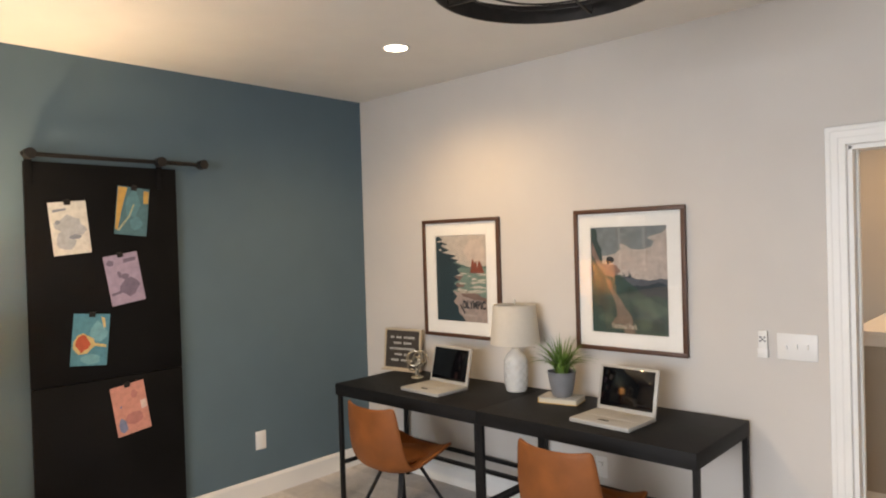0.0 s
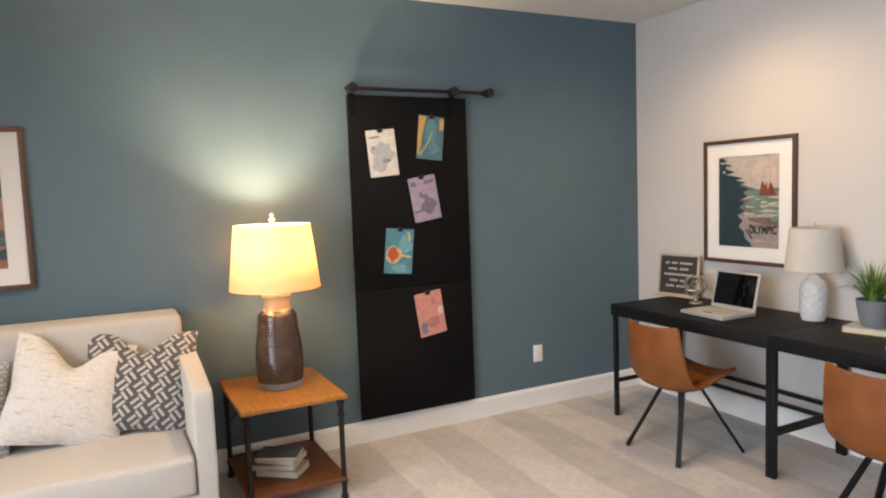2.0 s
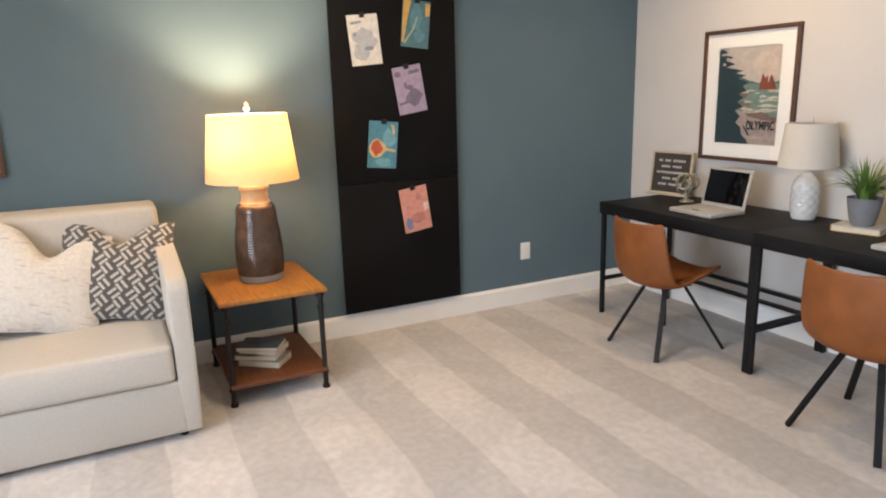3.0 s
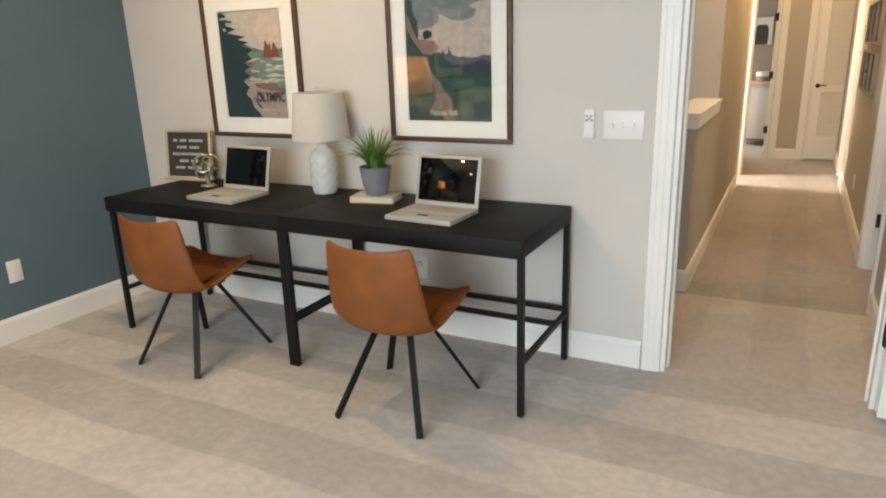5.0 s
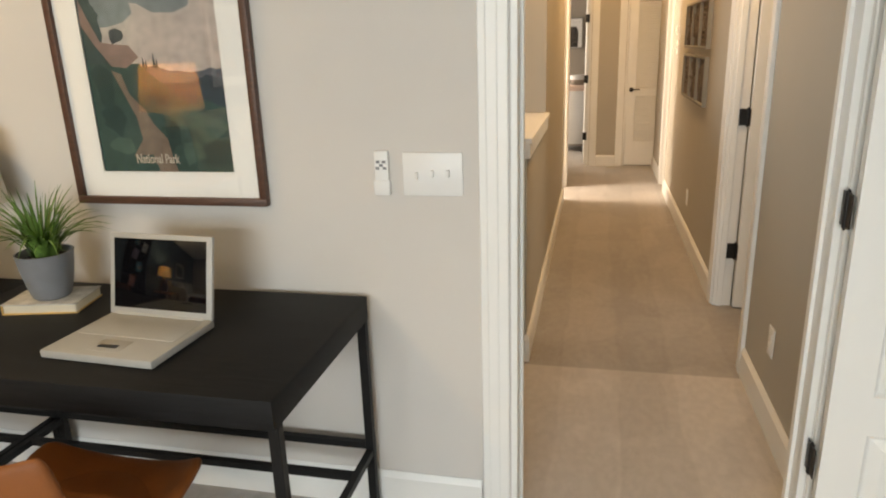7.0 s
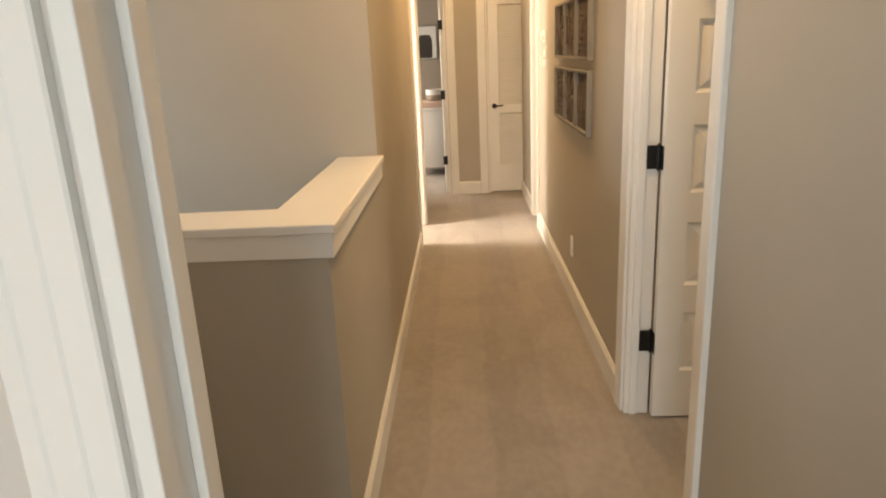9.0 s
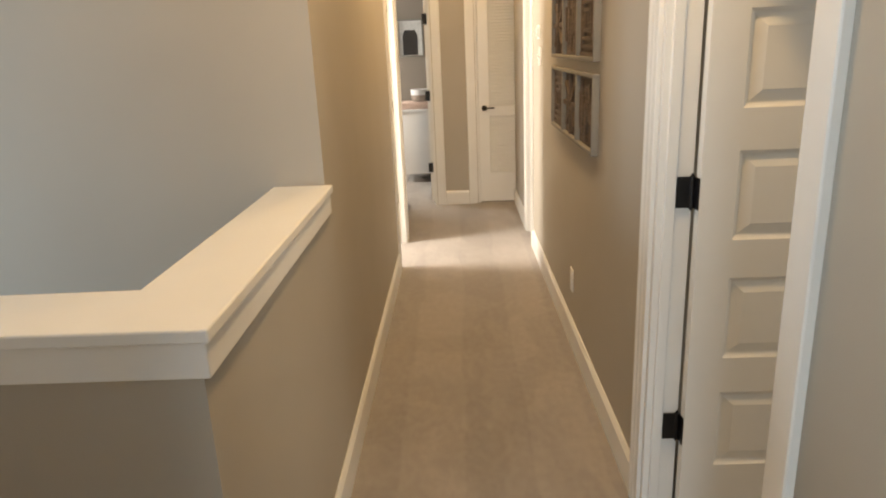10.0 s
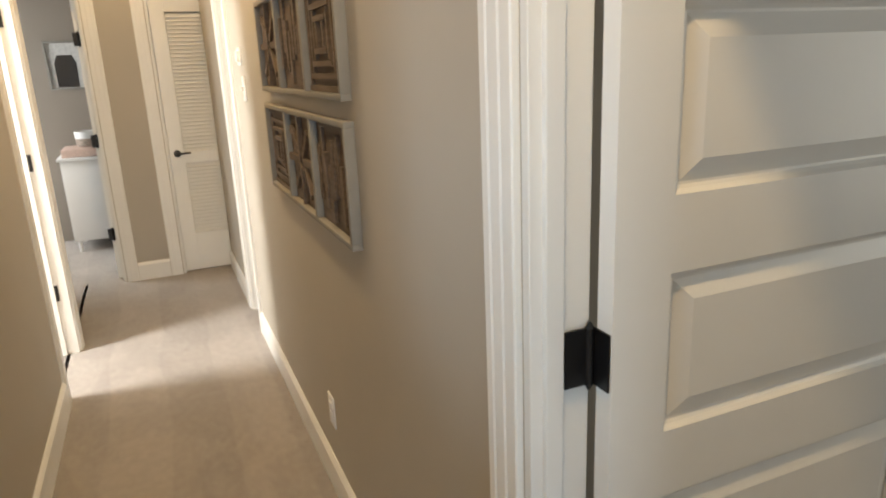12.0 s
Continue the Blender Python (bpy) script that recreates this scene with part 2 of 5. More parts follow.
def rbox(x0, x1, y0, y1, z0, z1, w=0.004, seg=2):
    bm = bmesh.new()
    box(bm, x0, x1, y0, y1, z0, z1)
    return soft(bm, w, seg)


def rod(bm, a, b, r0, r1=None, n=12, caps=True):
    a, b = Vector(a), Vector(b)
    r1 = r0 if r1 is None else r1
    q = (b - a).to_track_quat("Z", "Y")
    rings = []
    for p, r in ((a, r0), (b, r1)):
        rings.append([bm.verts.new(p + q @ Vector((r * math.cos(2 * math.pi * i / n), r * math.sin(2 * math.pi * i / n), 0))) for i in range(n)])
    for i in range(n):
        bm.faces.new((rings[0][i], rings[0][(i + 1) % n], rings[1][(i + 1) % n], rings[1][i]))
    if caps:
        bm.faces.new(rings[0][::-1])
        bm.faces.new(rings[1])
    return bm


def bar(bm, a, b, w, d):
    """A square bar from a to b."""
    a, b = Vector(a), Vector(b)
    q = (b - a).to_track_quat("Z", "Y").to_matrix().to_4x4()
    box(bm, -w / 2, w / 2, -d / 2, d / 2, 0, (b - a).length, Matrix.Translation(a) @ q)
    return bm


def lathe(profile, n=40, close=True):
    bm = bmesh.new()
    rings = [[bm.verts.new((r * math.cos(2 * math.pi * i / n), r * math.sin(2 * math.pi * i / n), z)) for i in range(n)] for r, z in profile]
    for a, b in zip(rings, rings[1:]):
        for i in range(n):
            bm.faces.new((a[i], a[(i + 1) % n], b[(i + 1) % n], b[i]))
    if close:
        bm.faces.new(rings[0][::-1])
        bm.faces.new(rings[-1])
    return bm


def torus(bm, c, R, r, n=48, k=8, squash=1.0):
    rings = []
    for i in range(n):
        a = 2 * math.pi * i / n
        rings.append([bm.verts.new((c[0] + (R + r * math.cos(t)) * math.cos(a), c[1] + (R + r * math.cos(t)) * math.sin(a), c[2] + squash * r * math.sin(t))) for t in (2 * math.pi * j / k for j in range(k))])
    for i in range(n):
        for j in range(k):
            bm.faces.new((rings[i][j], rings[(i + 1) % n][j], rings[(i + 1) % n][(j + 1) % k], rings[i][(j + 1) % k]))
    return bm


def finish(bm, name, smooth=False):
    bmesh.ops.recalc_face_normals(bm, faces=bm.faces[:])
    me = bpy.data.meshes.new(name)
    bm.to_mesh(me)
    bm.free()
    if smooth:
        for p in me.polygons:
            p.use_smooth = True
        me.set_sharp_from_angle(angle=radians(38))
    return me


def part(name, bm, material, parent, label="", smooth=True):
    me = finish(bm, name, smooth)
    for mm in material if isinstance(material, (list, tuple)) else (material,):
        me.materials.append(mm)
    ob = new(name, me)
    ob.parent = parent
    if label:
        ob["label"] = label
    return ob


def thing(name, label, category, at=(0, 0, 0), turn=0.0, group="", kind=""):
    ob = new(name)
    ob.empty_display_size = 0.1
    ob.matrix_world = pose(*at, 0, 0, turn)
    return tagged(ob, label, category, group, kind)


def structure(name, bm, material, label, category, smooth=False):
    me = finish(bm, name, smooth)
    me.materials.append(material)
    return tagged(new(name, me), label, category, "", "structure")


def lettering(name, text, size, material, parent, m, align="CENTER", depth=0.0006, fit=None, bold=0.0):
    cu = bpy.data.curves.new(name, "FONT")
    cu.body, cu.size, cu.extrude, cu.align_x, cu.align_y = text, size, depth, align, "CENTER"
    cu.offset = bold
    tmp = new(name + "_src", cu)
    me = bpy.data.meshes.new_from_object(tmp.evaluated_get(bpy.context.evaluated_depsgraph_get()))
    bpy.data.objects.remove(tmp)
    if fit and len(me.vertices):
        wide = max(v.co.x for v in me.vertices) - min(v.co.x for v in me.vertices)
        for v in me.vertices:
            v.co.x *= fit / wide
    me.materials.clear()
    me.materials.append(material)
    ob = new(name, me)
    ob.parent = parent
    ob.matrix_basis = m
    return ob


def wall_mesh(axis, at, thick, a0, a1, z0, z1, holes=()):
    """A wall along axis ('x' or 'y') whose faces lie at `at` and `at + thick`; holes are (a0, a1, z0, z1)."""
    bm = bmesh.new()
    us = sorted({a0, a1, *[h[0] for h in holes], *[h[1] for h in holes]})
    zs = sorted({z0, z1, *[h[2] for h in holes], *[h[3] for h in holes]})
    us, zs = [u for u in us if a0 <= u <= a1], [z for z in zs if z0 <= z <= z1]

    def solid(i, j):
        if not (0 <= i < len(us) - 1 and 0 <= j < len(zs) - 1):
            return False
        u, z = (us[i] + us[i + 1]) / 2, (zs[j] + zs[j + 1]) / 2
        return not any(h[0] < u < h[1] and h[2] < z < h[3] for h in holes)

    cache = {}

    def v(u, d, z):
        key = (round(u, 4), d, round(z, 4))
        if key not in cache:
            w = at + (thick if d else 0)
            cache[key] = bm.verts.new((u, w, z) if axis == "x" else (w, u, z))
        return cache[key]

    for i in range(len(us) - 1):
        for j in range(len(zs) - 1):
            if not solid(i, j):
                continue
            u0, u1, w0, w1 = us[i], us[i + 1], zs[j], zs[j + 1]
            for d in (0, 1):
                bm.faces.new((v(u0, d, w0), v(u1, d, w0), v(u1, d, w1), v(u0, d, w1)))
            for di, dj, e in ((-1, 0, ((u0, w0), (u0, w1))), (1, 0, ((u1, w0), (u1, w1))), (0, -1, ((u0, w0), (u1, w0))), (0, 1, ((u0, w1), (u1, w1)))):
                if not solid(i + di, j + dj):
                    (ua, wa), (ub, wb) = e
                    bm.faces.new((v(ua, 0, wa), v(ub, 0, wb), v(ub, 1, wb), v(ua, 1, wa)))
    return bm


# ---- the shell ----
BX, WY, CZ = -3.845, 3.52, 2.758
HL, HR = -0.635, 0.35
HT = 0.095
BACK = 10.13
STAIR = 5.80
LAND = 4.672
L = "structure"
structure("wall_west", wall_mesh("y", BX - 0.12, 0.12, -2.4, WY + 0.115, 0, CZ), M_BLUE, "slate blue painted office wall", "wall")
structure("wall_north", wall_mesh("x", WY, 0.115, BX, 1.6, 0, CZ, [(-0.567, 0.28, -1, 2.045)]), M_WHITE, "pale grey painted office wall with a doorway", "wall")
structure("wall_south", wall_mesh("x", -2.52, 0.12, BX - 0.12, 1.72, 0, CZ, [(-2.4, 0.5, 0.75, 2.25)]), M_WHITE, "pale grey office wall with a window", "wall")
structure("wall_east", wall_mesh("y", 1.6, 0.12, -2.4, WY + 0.115, 0, CZ), M_WHITE, "plain pale grey office wall", "wall")
structure("floor_office", wall_mesh("y", BX - 0.1, 1.7 - BX, -2.5, 3.578, -0.12, 0), M_CARPET, "pale beige cut-pile carpet with vacuum stripes", "carpet")
structure("ceiling_office", wall_mesh("y", BX - 0.12, 1.72 - BX + 0.12, -2.52, WY + 0.115, CZ, CZ + 0.1), M_CEIL, "off-white painted ceiling", "ceiling")

# Carpet tone drops at this seam to stand in for the hall's dimmer light.
structure("floor_hall", wall_mesh("y", -1.24, 1.24 + 0.39, 3.578, LAND - 0.04, -0.12, 0), M_CARPET_HALF_DIM, "beige carpet of the landing", "carpet")
structure("floor_hall_far", wall_mesh("y", -0.70, 0.70 + 0.39, LAND - 0.04, BACK + 0.06, -0.12, 0), M_CARPET_DIM, "beige carpet of the narrow hallway", "carpet")
structure("ceiling_hall", wall_mesh("y", -3.8, 4.2, WY + 0.115, 12.0, CZ, CZ + 0.1), M_CEIL, "off-white hallway ceiling", "ceiling")
structure("wall_hall_east", wall_mesh("y", HR, HT, WY + 0.115, BACK, 0, CZ, [(4.768, 5.563, -1, 2.045), (8.683, 9.05, -1, 2.045)]), M_TAN, "greige painted hallway wall with two doorways", "wall")
structure("wall_hall_west", wall_mesh("y", HL - 0.12, 0.12, STAIR, 9.0, 0, CZ, [(8.2, 8.84, -1, 2.045)]), M_TAN, "greige painted hallway wall with a doorway", "wall")
structure("wall_hall_end", wall_mesh("x", BACK, 0.115, -2.6, 1.0, 0, CZ, [(-1.235, -0.415, -1, 2.045), (-0.012, 0.718, -1, 2.045)]), M_TAN, "greige wall at the hallway's end", "wall")
structure("wall_stair_far", wall_mesh("x", STAIR, 0.12, -3.7, HL - 0.12, -2.9, CZ), M_TAN, "pale greige stairwell wall", "wall")
structure("wall_stair_near", wall_mesh("x", WY, 0.115, -3.7, HL - 0.12, -2.9, 0), M_TAN, "greige stairwell wall below the landing", "wall")
structure("wall_stair_west", wall_mesh("y", -3.82, 0.12, WY + 0.115, STAIR, -2.9, CZ, [(4.05, 5.5, 0.4, 2.1)]), M_TAN, "greige stairwell wall with a window", "wall")
structure("floor_stair", wall_mesh("y", -3.7, 3.1, WY + 0.115, STAIR, -3.0, -2.9), M_CARPET_DIM, "carpeted floor at the stair foot", "carpet")

# half wall round the stairwell, with its painted cap
structure("half_wall", wall_mesh("y", HL - 0.14, 0.14, LAND, STAIR, -0.12, 1.02), M_TAN, "greige half wall beside the stairwell", "half wall")
structure("half_wall_landing", wall_mesh("x", LAND, 0.14, -1.36, HL - 0.14, -2.9, 1.02), M_TAN, "greige half wall closing the landing", "half wall")
structure("half_wall_return", wall_mesh("y", -1.36, 0.12, WY + 0.115, LAND, -0.12, 1.02), M_TAN, "greige half wall return", "half wall")


def prism(pts, z0, z1):
    bm = bmesh.new()
    lo, hi = [bm.verts.new((x, y, z0)) for x, y in pts], [bm.verts.new((x, y, z1)) for x, y in pts]
    bm.faces.new(lo[::-1])
    bm.faces.new(hi)
    for i in range(len(pts)):
        k = (i + 1) % len(pts)
        bm.faces.new((lo[i], lo[k], hi[k], hi[i]))
    return bm


cap = thing("half_wall_cap", "white painted wooden cap on the half wall", "cap", (0, 0, 0), 0, "", L)
X1, X0, Y0, Y1 = HL + 0.026, HL - 0.164, LAND - 0.022, LAND + 0.172
part("cap_board", soft(prism([(-1.225, Y0), (X1, Y0), (X1, STAIR - 0.003), (X0, STAIR - 0.003), (X0, Y1), (-1.225, Y1)], 1.056, 1.081), 0.004), M_TRIM, cap, "", False)
bm = prism([(-1.225, Y0 + 0.01), (X1 - 0.01, Y0 + 0.01), (X1 - 0.01, STAIR - 0.003), (HL + 0.002, STAIR - 0.003), (HL + 0.002, LAND - 0.002), (-1.225, LAND - 0.002)], 0.99, 1.056)
part("cap_apron", soft(bm, 0.003), M_TRIM, cap, "", False)
part("cap_return", rbox(-1.25, -1.228, WY + 0.12, Y1, 0.99, 1.078, 0.004), M_TRIM, cap, "", False)


def baseboard(name, axis, at, a0, a1, side, h=0.135, d=0.015):
    """A painted baseboard along a wall face; side is +1 or -1: the way that it stands out."""
    prof = [(0.0005, 0), (d, 0), (d, h - 0.02), (d * 0.45, h - 0.004), (d * 0.3, h), (0.0005, h)]
    bm = bmesh.new()
    ends = []
    for a in (a0, a1):
        ends.append([bm.verts.new((a, at + side * u, w) if axis == "x" else (at + side * u, a, w)) for u, w in prof])
    for i in range(len(prof)):
        k = (i + 1) % len(prof)
        bm.faces.new((ends[0][i], ends[0][k], ends[1][k], ends[1][i]))
    bm.faces.new(ends[0][::-1])
    bm.faces.new(ends[1])
    return structure(name, bm, M_TRIM, "white painted baseboard", "baseboard")


baseboard("baseboard_west", "y", BX, -2.38, WY - 0.002, 1)
baseboard("baseboard_north", "x", WY, BX + 0.018, -0.662, -1)
baseboard("baseboard_north_b", "x", WY, 0.37, 1.58, -1)
baseboard("baseboard_hall_east", "y", HR, WY + 0.12, 4.678, -1)
baseboard("baseboard_hall_east_b", "y", HR, 5.653, 8.593, -1)
baseboard("baseboard_hall_west", "y", HL, LAND, 8.11, 1)
baseboard("baseboard_half_wall", "x", LAND, -1.24, HL + 0.015, -1)
baseboard("baseboard_end", "x", BACK, -0.325, -0.102, -1)
baseboard("baseboard_hall_east_c", "y", HR, 9.14, BACK - 0.02, -1)


def casing(name, axis, at, side, a0, a1, top, jamb_from, jamb_to, label, near=True, far=True, w=0.088, lining=True):
    """Door casing round an opening from a0 to a1 in the wall face `at`, and the jamb lining through the wall."""
    t = thing(name, label, "door frame", (0, 0, 0), 0, "", L)

    def put(bm_name, u0, u1, z0, z1, d0, d1, bev=0.003):
        lo, hi = sorted((at + side * d0, at + side * d1))
        b = rbox(u0, u1, lo, hi, z0, z1, bev) if axis == "x" else rbox(lo, hi, u0, u1, z0, z1, bev)
        part(bm_name, b, M_TRIM, t, "", False)

    prof = [(0.006, 0.0), (0.006, 0.011), (0.009, 0.013), (0.034, 0.0135), (0.038, 0.0155), (0.064, 0.016), (0.068, 0.018), (w - 0.003, 0.018), (w, 0.015), (w, 0.0)]

    def strip(nm, line):
        """Sweeps the moulding's profile along two points (along, up) with the outward way (du, dz) from the opening."""
        bm = bmesh.new()
        rings = []
        for fu in line:
            ring = []
            for p, d in prof:
                u, z = fu(p)
                ring.append(bm.verts.new((u, at + side * d, z) if axis == "x" else (at + side * d, u, z)))
            rings.append(ring)
        k = len(prof)
        for q in range(k):
            bm.faces.new((rings[0][q], rings[0][(q + 1) % k], rings[1][(q + 1) % k], rings[1][q]))
        bm.faces.new(rings[0][::-1])
        bm.faces.new(rings[1])
        part(nm, bm, M_TRIM, t, "", False)

    for on, c, s in ((near, a0, -1), (far, a1, 1)):
        if on:
            strip("casing_leg", (lambda p, c=c, s=s: (c + s * p, 0.0), lambda p, c=c, s=s: (c + s * p, top + p)))
    strip("casing_head", (lambda p: (a0 - p, top + p), lambda p: (a1 + p, top + p)))
    if not lining:
        return t
    lo, hi = sorted((jamb_from, jamb_to))
    for c0, c1 in ((a0 - 0.001, a0 + 0.018), (a1 - 0.018, a1 + 0.001)):
        b = rbox(c0, c1, lo, hi, 0, top, 0.002) if axis == "x" else rbox(lo, hi, c0, c1, 0, top, 0.002)
        part("jamb", b, M_TRIM, t, "", False)
        mid = (lo + hi) / 2
        s0, s1 = (c1, c1 + 0.011) if c0 < a0 else (c0 - 0.011, c0)
        b = rbox(s0, s1, mid - 0.0, mid + 0.03, 0, top, 0.002) if axis == "x" else rbox(mid - 0.03, mid + 0.0, s0, s1, 0, top, 0.002)
        part("door_stop", b, M_TRIM, t, "", False)
    b = rbox(a0, a1, lo, hi, top - 0.018, top + 0.001, 0.002) if axis == "x" else rbox(lo, hi, a0, a1, top - 0.018, top + 0.001, 0.002)
    part("jamb_head", b, M_TRIM, t, "", False)
    return t


frame1 = casing("door_frame_1", "x", WY, -1, -0.567, 0.28, 2.045, WY - 0.002, WY + 0.117, "white painted casing of the office doorway")
casing("door_frame_1_hall", "x", WY + 0.115, 1, -0.567, 0.28, 2.045, WY + 0.1, WY + 0.118, "white painted casing on the hall side", far=False, lining=False)
frame2 = casing("door_frame_2", "y", HR, -1, 4.768, 5.563, 2.045, HR - 0.002, HR + HT + 0.002, "white painted casing of the hallway doorway")
frame3 = casing("door_frame_3", "y", HL, 1, 8.2, 8.84, 2.045, HL - 0.122, HL + 0.002, "white casing of a doorway off the hallway")
casing("door_frame_4", "y", HR, -1, 8.683, 9.05, 2.045, HR - 0.002, HR + HT + 0.002, "white casing of a doorway off the hallway")
frame5 = casing("door_frame_5", "x", BACK, -1, -1.235, -0.415, 2.045, BACK - 0.002, BACK + 0.117, "white casing of the nursery doorway")
casing("door_frame_6", "x", BACK, -1, -0.012, 0.718, 2.045, BACK - 0.002, BACK + 0.117, "white casing of the louvred closet door")
part("strike_plate", rbox(-0.5545, -0.551, WY + 0.012, WY + 0.04, 0.90, 0.965, 0.002), M_IRON, frame1, "black strike plate")

# rooms beyond the openings
structure("wall_hall_alcove", wall_mesh("y", -1.52, 0.12, 9.0, BACK, 0, CZ), M_TAN, "greige wall of the hallway alcove", "wall")
structure("wall_side_room_west", wall_mesh("y", -2.62, 0.12, 7.2, 8.88, 0, CZ), M_WHITE, "plain wall of the side room", "wall")
structure("wall_side_room_near", wall_mesh("x", 7.08, 0.12, -2.62, HL - 0.12, 0, CZ), M_WHITE, "plain wall of the side room", "wall")
structure("wall_side_room_far", wall_mesh("x", 8.88, 0.12, -2.62, HL - 0.12, 0, CZ), M_WHITE, "plain wall of the side room", "wall")
structure("floor_side_room", wall_mesh("y", -2.5, 1.82, 7.2, BACK + 0.06, -0.12, 0), M_CARPET_DIM, "beige carpet of the side room", "carpet")
structure("floor_east_room", wall_mesh("y", 0.39, 2.61, 3.6, 9.6, -0.12, 0), M_CARPET_DIM, "beige carpet beyond the hallway doors", "carpet")
structure("wall_east_room", wall_mesh("y", 3.0, 0.12, WY + 0.115, 9.7, 0, CZ, [(3.95, 4.95, 0.8, 2.1)]), M_TAN, "plain greige wall beyond the door", "wall")
# Unseen wall added to keep stray sky light out of the east room.
structure("wall_east_room_light_stop", wall_mesh("x", WY, 0.115, 1.72, 3.12, 0, CZ), M_TAN, "plain greige partition wall", "wall")
structure("wall_east_room_mid", wall_mesh("x", 6.2, 0.12, HR + HT, 3.0, 0, CZ), M_TAN, "plain greige partition wall", "wall")
structure("wall_east_room_far", wall_mesh("x", 9.6, 0.12, HR + HT, 3.0, 0, CZ), M_TAN, "plain greige partition wall", "wall")
structure("ceiling_east_room", wall_mesh("y", 0.4, 2.7, 3.6, 9.7, CZ, CZ + 0.1), M_CEIL, "off-white ceiling", "ceiling")
structure("wall_nursery_far", wall_mesh("x", 11.86, 0.12, -2.6, 1.0, 0, CZ), M_NURSERY, "taupe painted nursery wall", "wall")
structure("wall_nursery_west", wall_mesh("y", -2.72, 0.12, BACK, 11.98, 0, CZ), M_NURSERY, "taupe painted nursery wall", "wall")
structure("wall_nursery_east", wall_mesh("y", -0.2, 0.12, BACK + 0.115, 11.86, 0, CZ), M_NURSERY, "taupe painted nursery wall", "wall")
structure("floor_nursery", wall_mesh("y", -2.6, 2.4, BACK + 0.06, 11.88, -0.12, 0), M_CARPET_DIM, "grey-beige nursery carpet", "carpet")
structure("closet_back", wall_mesh("x", 10.78, 0.1, -0.08, 1.0, 0, CZ), M_TAN, "plain closet wall", "wall")


def window(name, axis, at, thick, a0, a1, z0, z1):
    t = thing(name, "white framed window with clear panes", "window", (0, 0, 0), 0, "", L)

    def put(nm, u0, u1, w0, w1, d0=0.02, d1=0.07, m=M_TRIM):
        lo, hi = at + d0 * thick / 0.12, at + d1 * thick / 0.12
        lo, hi = sorted((lo, hi))
        part(nm, rbox(u0, u1, lo, hi, w0, w1, 0.003) if axis == "x" else rbox(lo, hi, u0, u1, w0, w1, 0.003), m, t, "", False)

    mid = (a0 + a1) / 2
    for u0, u1, w0, w1 in ((a0, a0 + 0.05, z0, z1), (a1 - 0.05, a1, z0, z1), (a0 + 0.05, a1 - 0.05, z0, z0 + 0.05), (a0 + 0.05, a1 - 0.05, z1 - 0.05, z1), (mid - 0.03, mid + 0.03, z0 + 0.05, z1 - 0.05)):
        put("window_frame", u0, u1, w0, w1)
    return t


window("window_1", "x", -2.52, 0.12, -2.4, 0.5, 0.75, 2.25)
# Assumed window, out of view, made to hold the east room's fill lamp.
window("unseen_window_3", "y", 3.0, 0.12, 3.95, 4.95, 0.8, 2.1)
window("window_2", "y", -3.82, 0.12, 4.05, 5.5, 0.4, 2.1)


# ---- doors ----
def panel_door(name, label, width, m, knob_side=None):
    """A white five-panel door hinged at its local x = 0, face at y = 0, thickness 35 mm."""
    t = new(name)
    t.matrix_world = m
    tagged(t, label, "door", "", L)
    H, S = 2.03, 0.098
    zs = [(0.215 + i * 0.362, 0.215 + i * 0.362 + 0.25) for i in range(5)]
    part("slab", wall_mesh("x", 0, 0.035, 0, width, 0.012, H, [(S, width - S, a, b) for a, b in zs]), M_TRIM, t, "", False)
    for a, b in zs:
        bm = bmesh.new()
        for y, s in ((0.0, 1), (0.035, -1)):
            loops = []
            for inset, d in ((0, 0.0), (0.006, 0.008), (0.011, 0.012), (0.015, 0.0125), (0.046, 0.002)):
                yy = y + s * d
                loops.append([bm.verts.new(c) for c in ((S + inset, yy, a + inset), (width - S - inset, yy, a + inset), (width - S - inset, yy, b - inset), (S + inset, yy, b - inset))])
            for p, q in zip(loops, loops[1:]):
                for i in range(4):
                    bm.faces.new((p[i], p[(i + 1) % 4], q[(i + 1) % 4], q[i]))
            bm.faces.new(loops[-1])
        part("panel", bm, M_TRIM, t, "", False)
    return t


def hinge(t, at, turn=0.0, fold=90):
    """A butt hinge: one leaf on the jamb along local -x, the other swung round by fold degrees."""
    bm = bmesh.new()
    rod(bm, (0, 0, -0.044), (0, 0, 0.044), 0.0075, None, 12)
    rod(bm, (0, 0, 0.044), (0, 0, 0.053), 0.0065, 0.002, 12)
    rod(bm, (0, 0, -0.053), (0, 0, -0.044), 0.002, 0.0065, 12)
    box(bm, -0.042, 0.0, -0.0015, 0.0015, -0.044, 0.044)
    if fold == 90:
        box(bm, 0.005, 0.0078, -0.038, 0.0, -0.044, 0.044)
    else:
        box(bm, 0.0, 0.034, -0.0015, 0.0015, -0.044, 0.044)
    o = part("hinge", bm, M_HINGE, t, "black door hinge")
    o.matrix_basis = pose(*at, 0, 0, turn)
    return o


door1 = panel_door("door_1", "open white five-panel office door folded back against the wall", 0.81, pose(0.283, 3.432, 0, 0, 0, -4))
for z in (0.345, 1.06, 1.77):
    hinge(door1, (-0.012, 0.052, z), -86, 180)
door2 = panel_door("door_2", "open white five-panel door at right angles to the hallway", 0.775, pose(0.451, 5.497, 0, 0, 0, 0))
for z in (0.345, 1.085, 1.825):
    hinge(door2, (-0.009, 0.0405, z - 0.014), 0)
door5 = panel_door("door_5", "white nursery door standing open into the room", 0.79, pose(-0.437, BACK + 0.10, 0, 0, 0, 92))
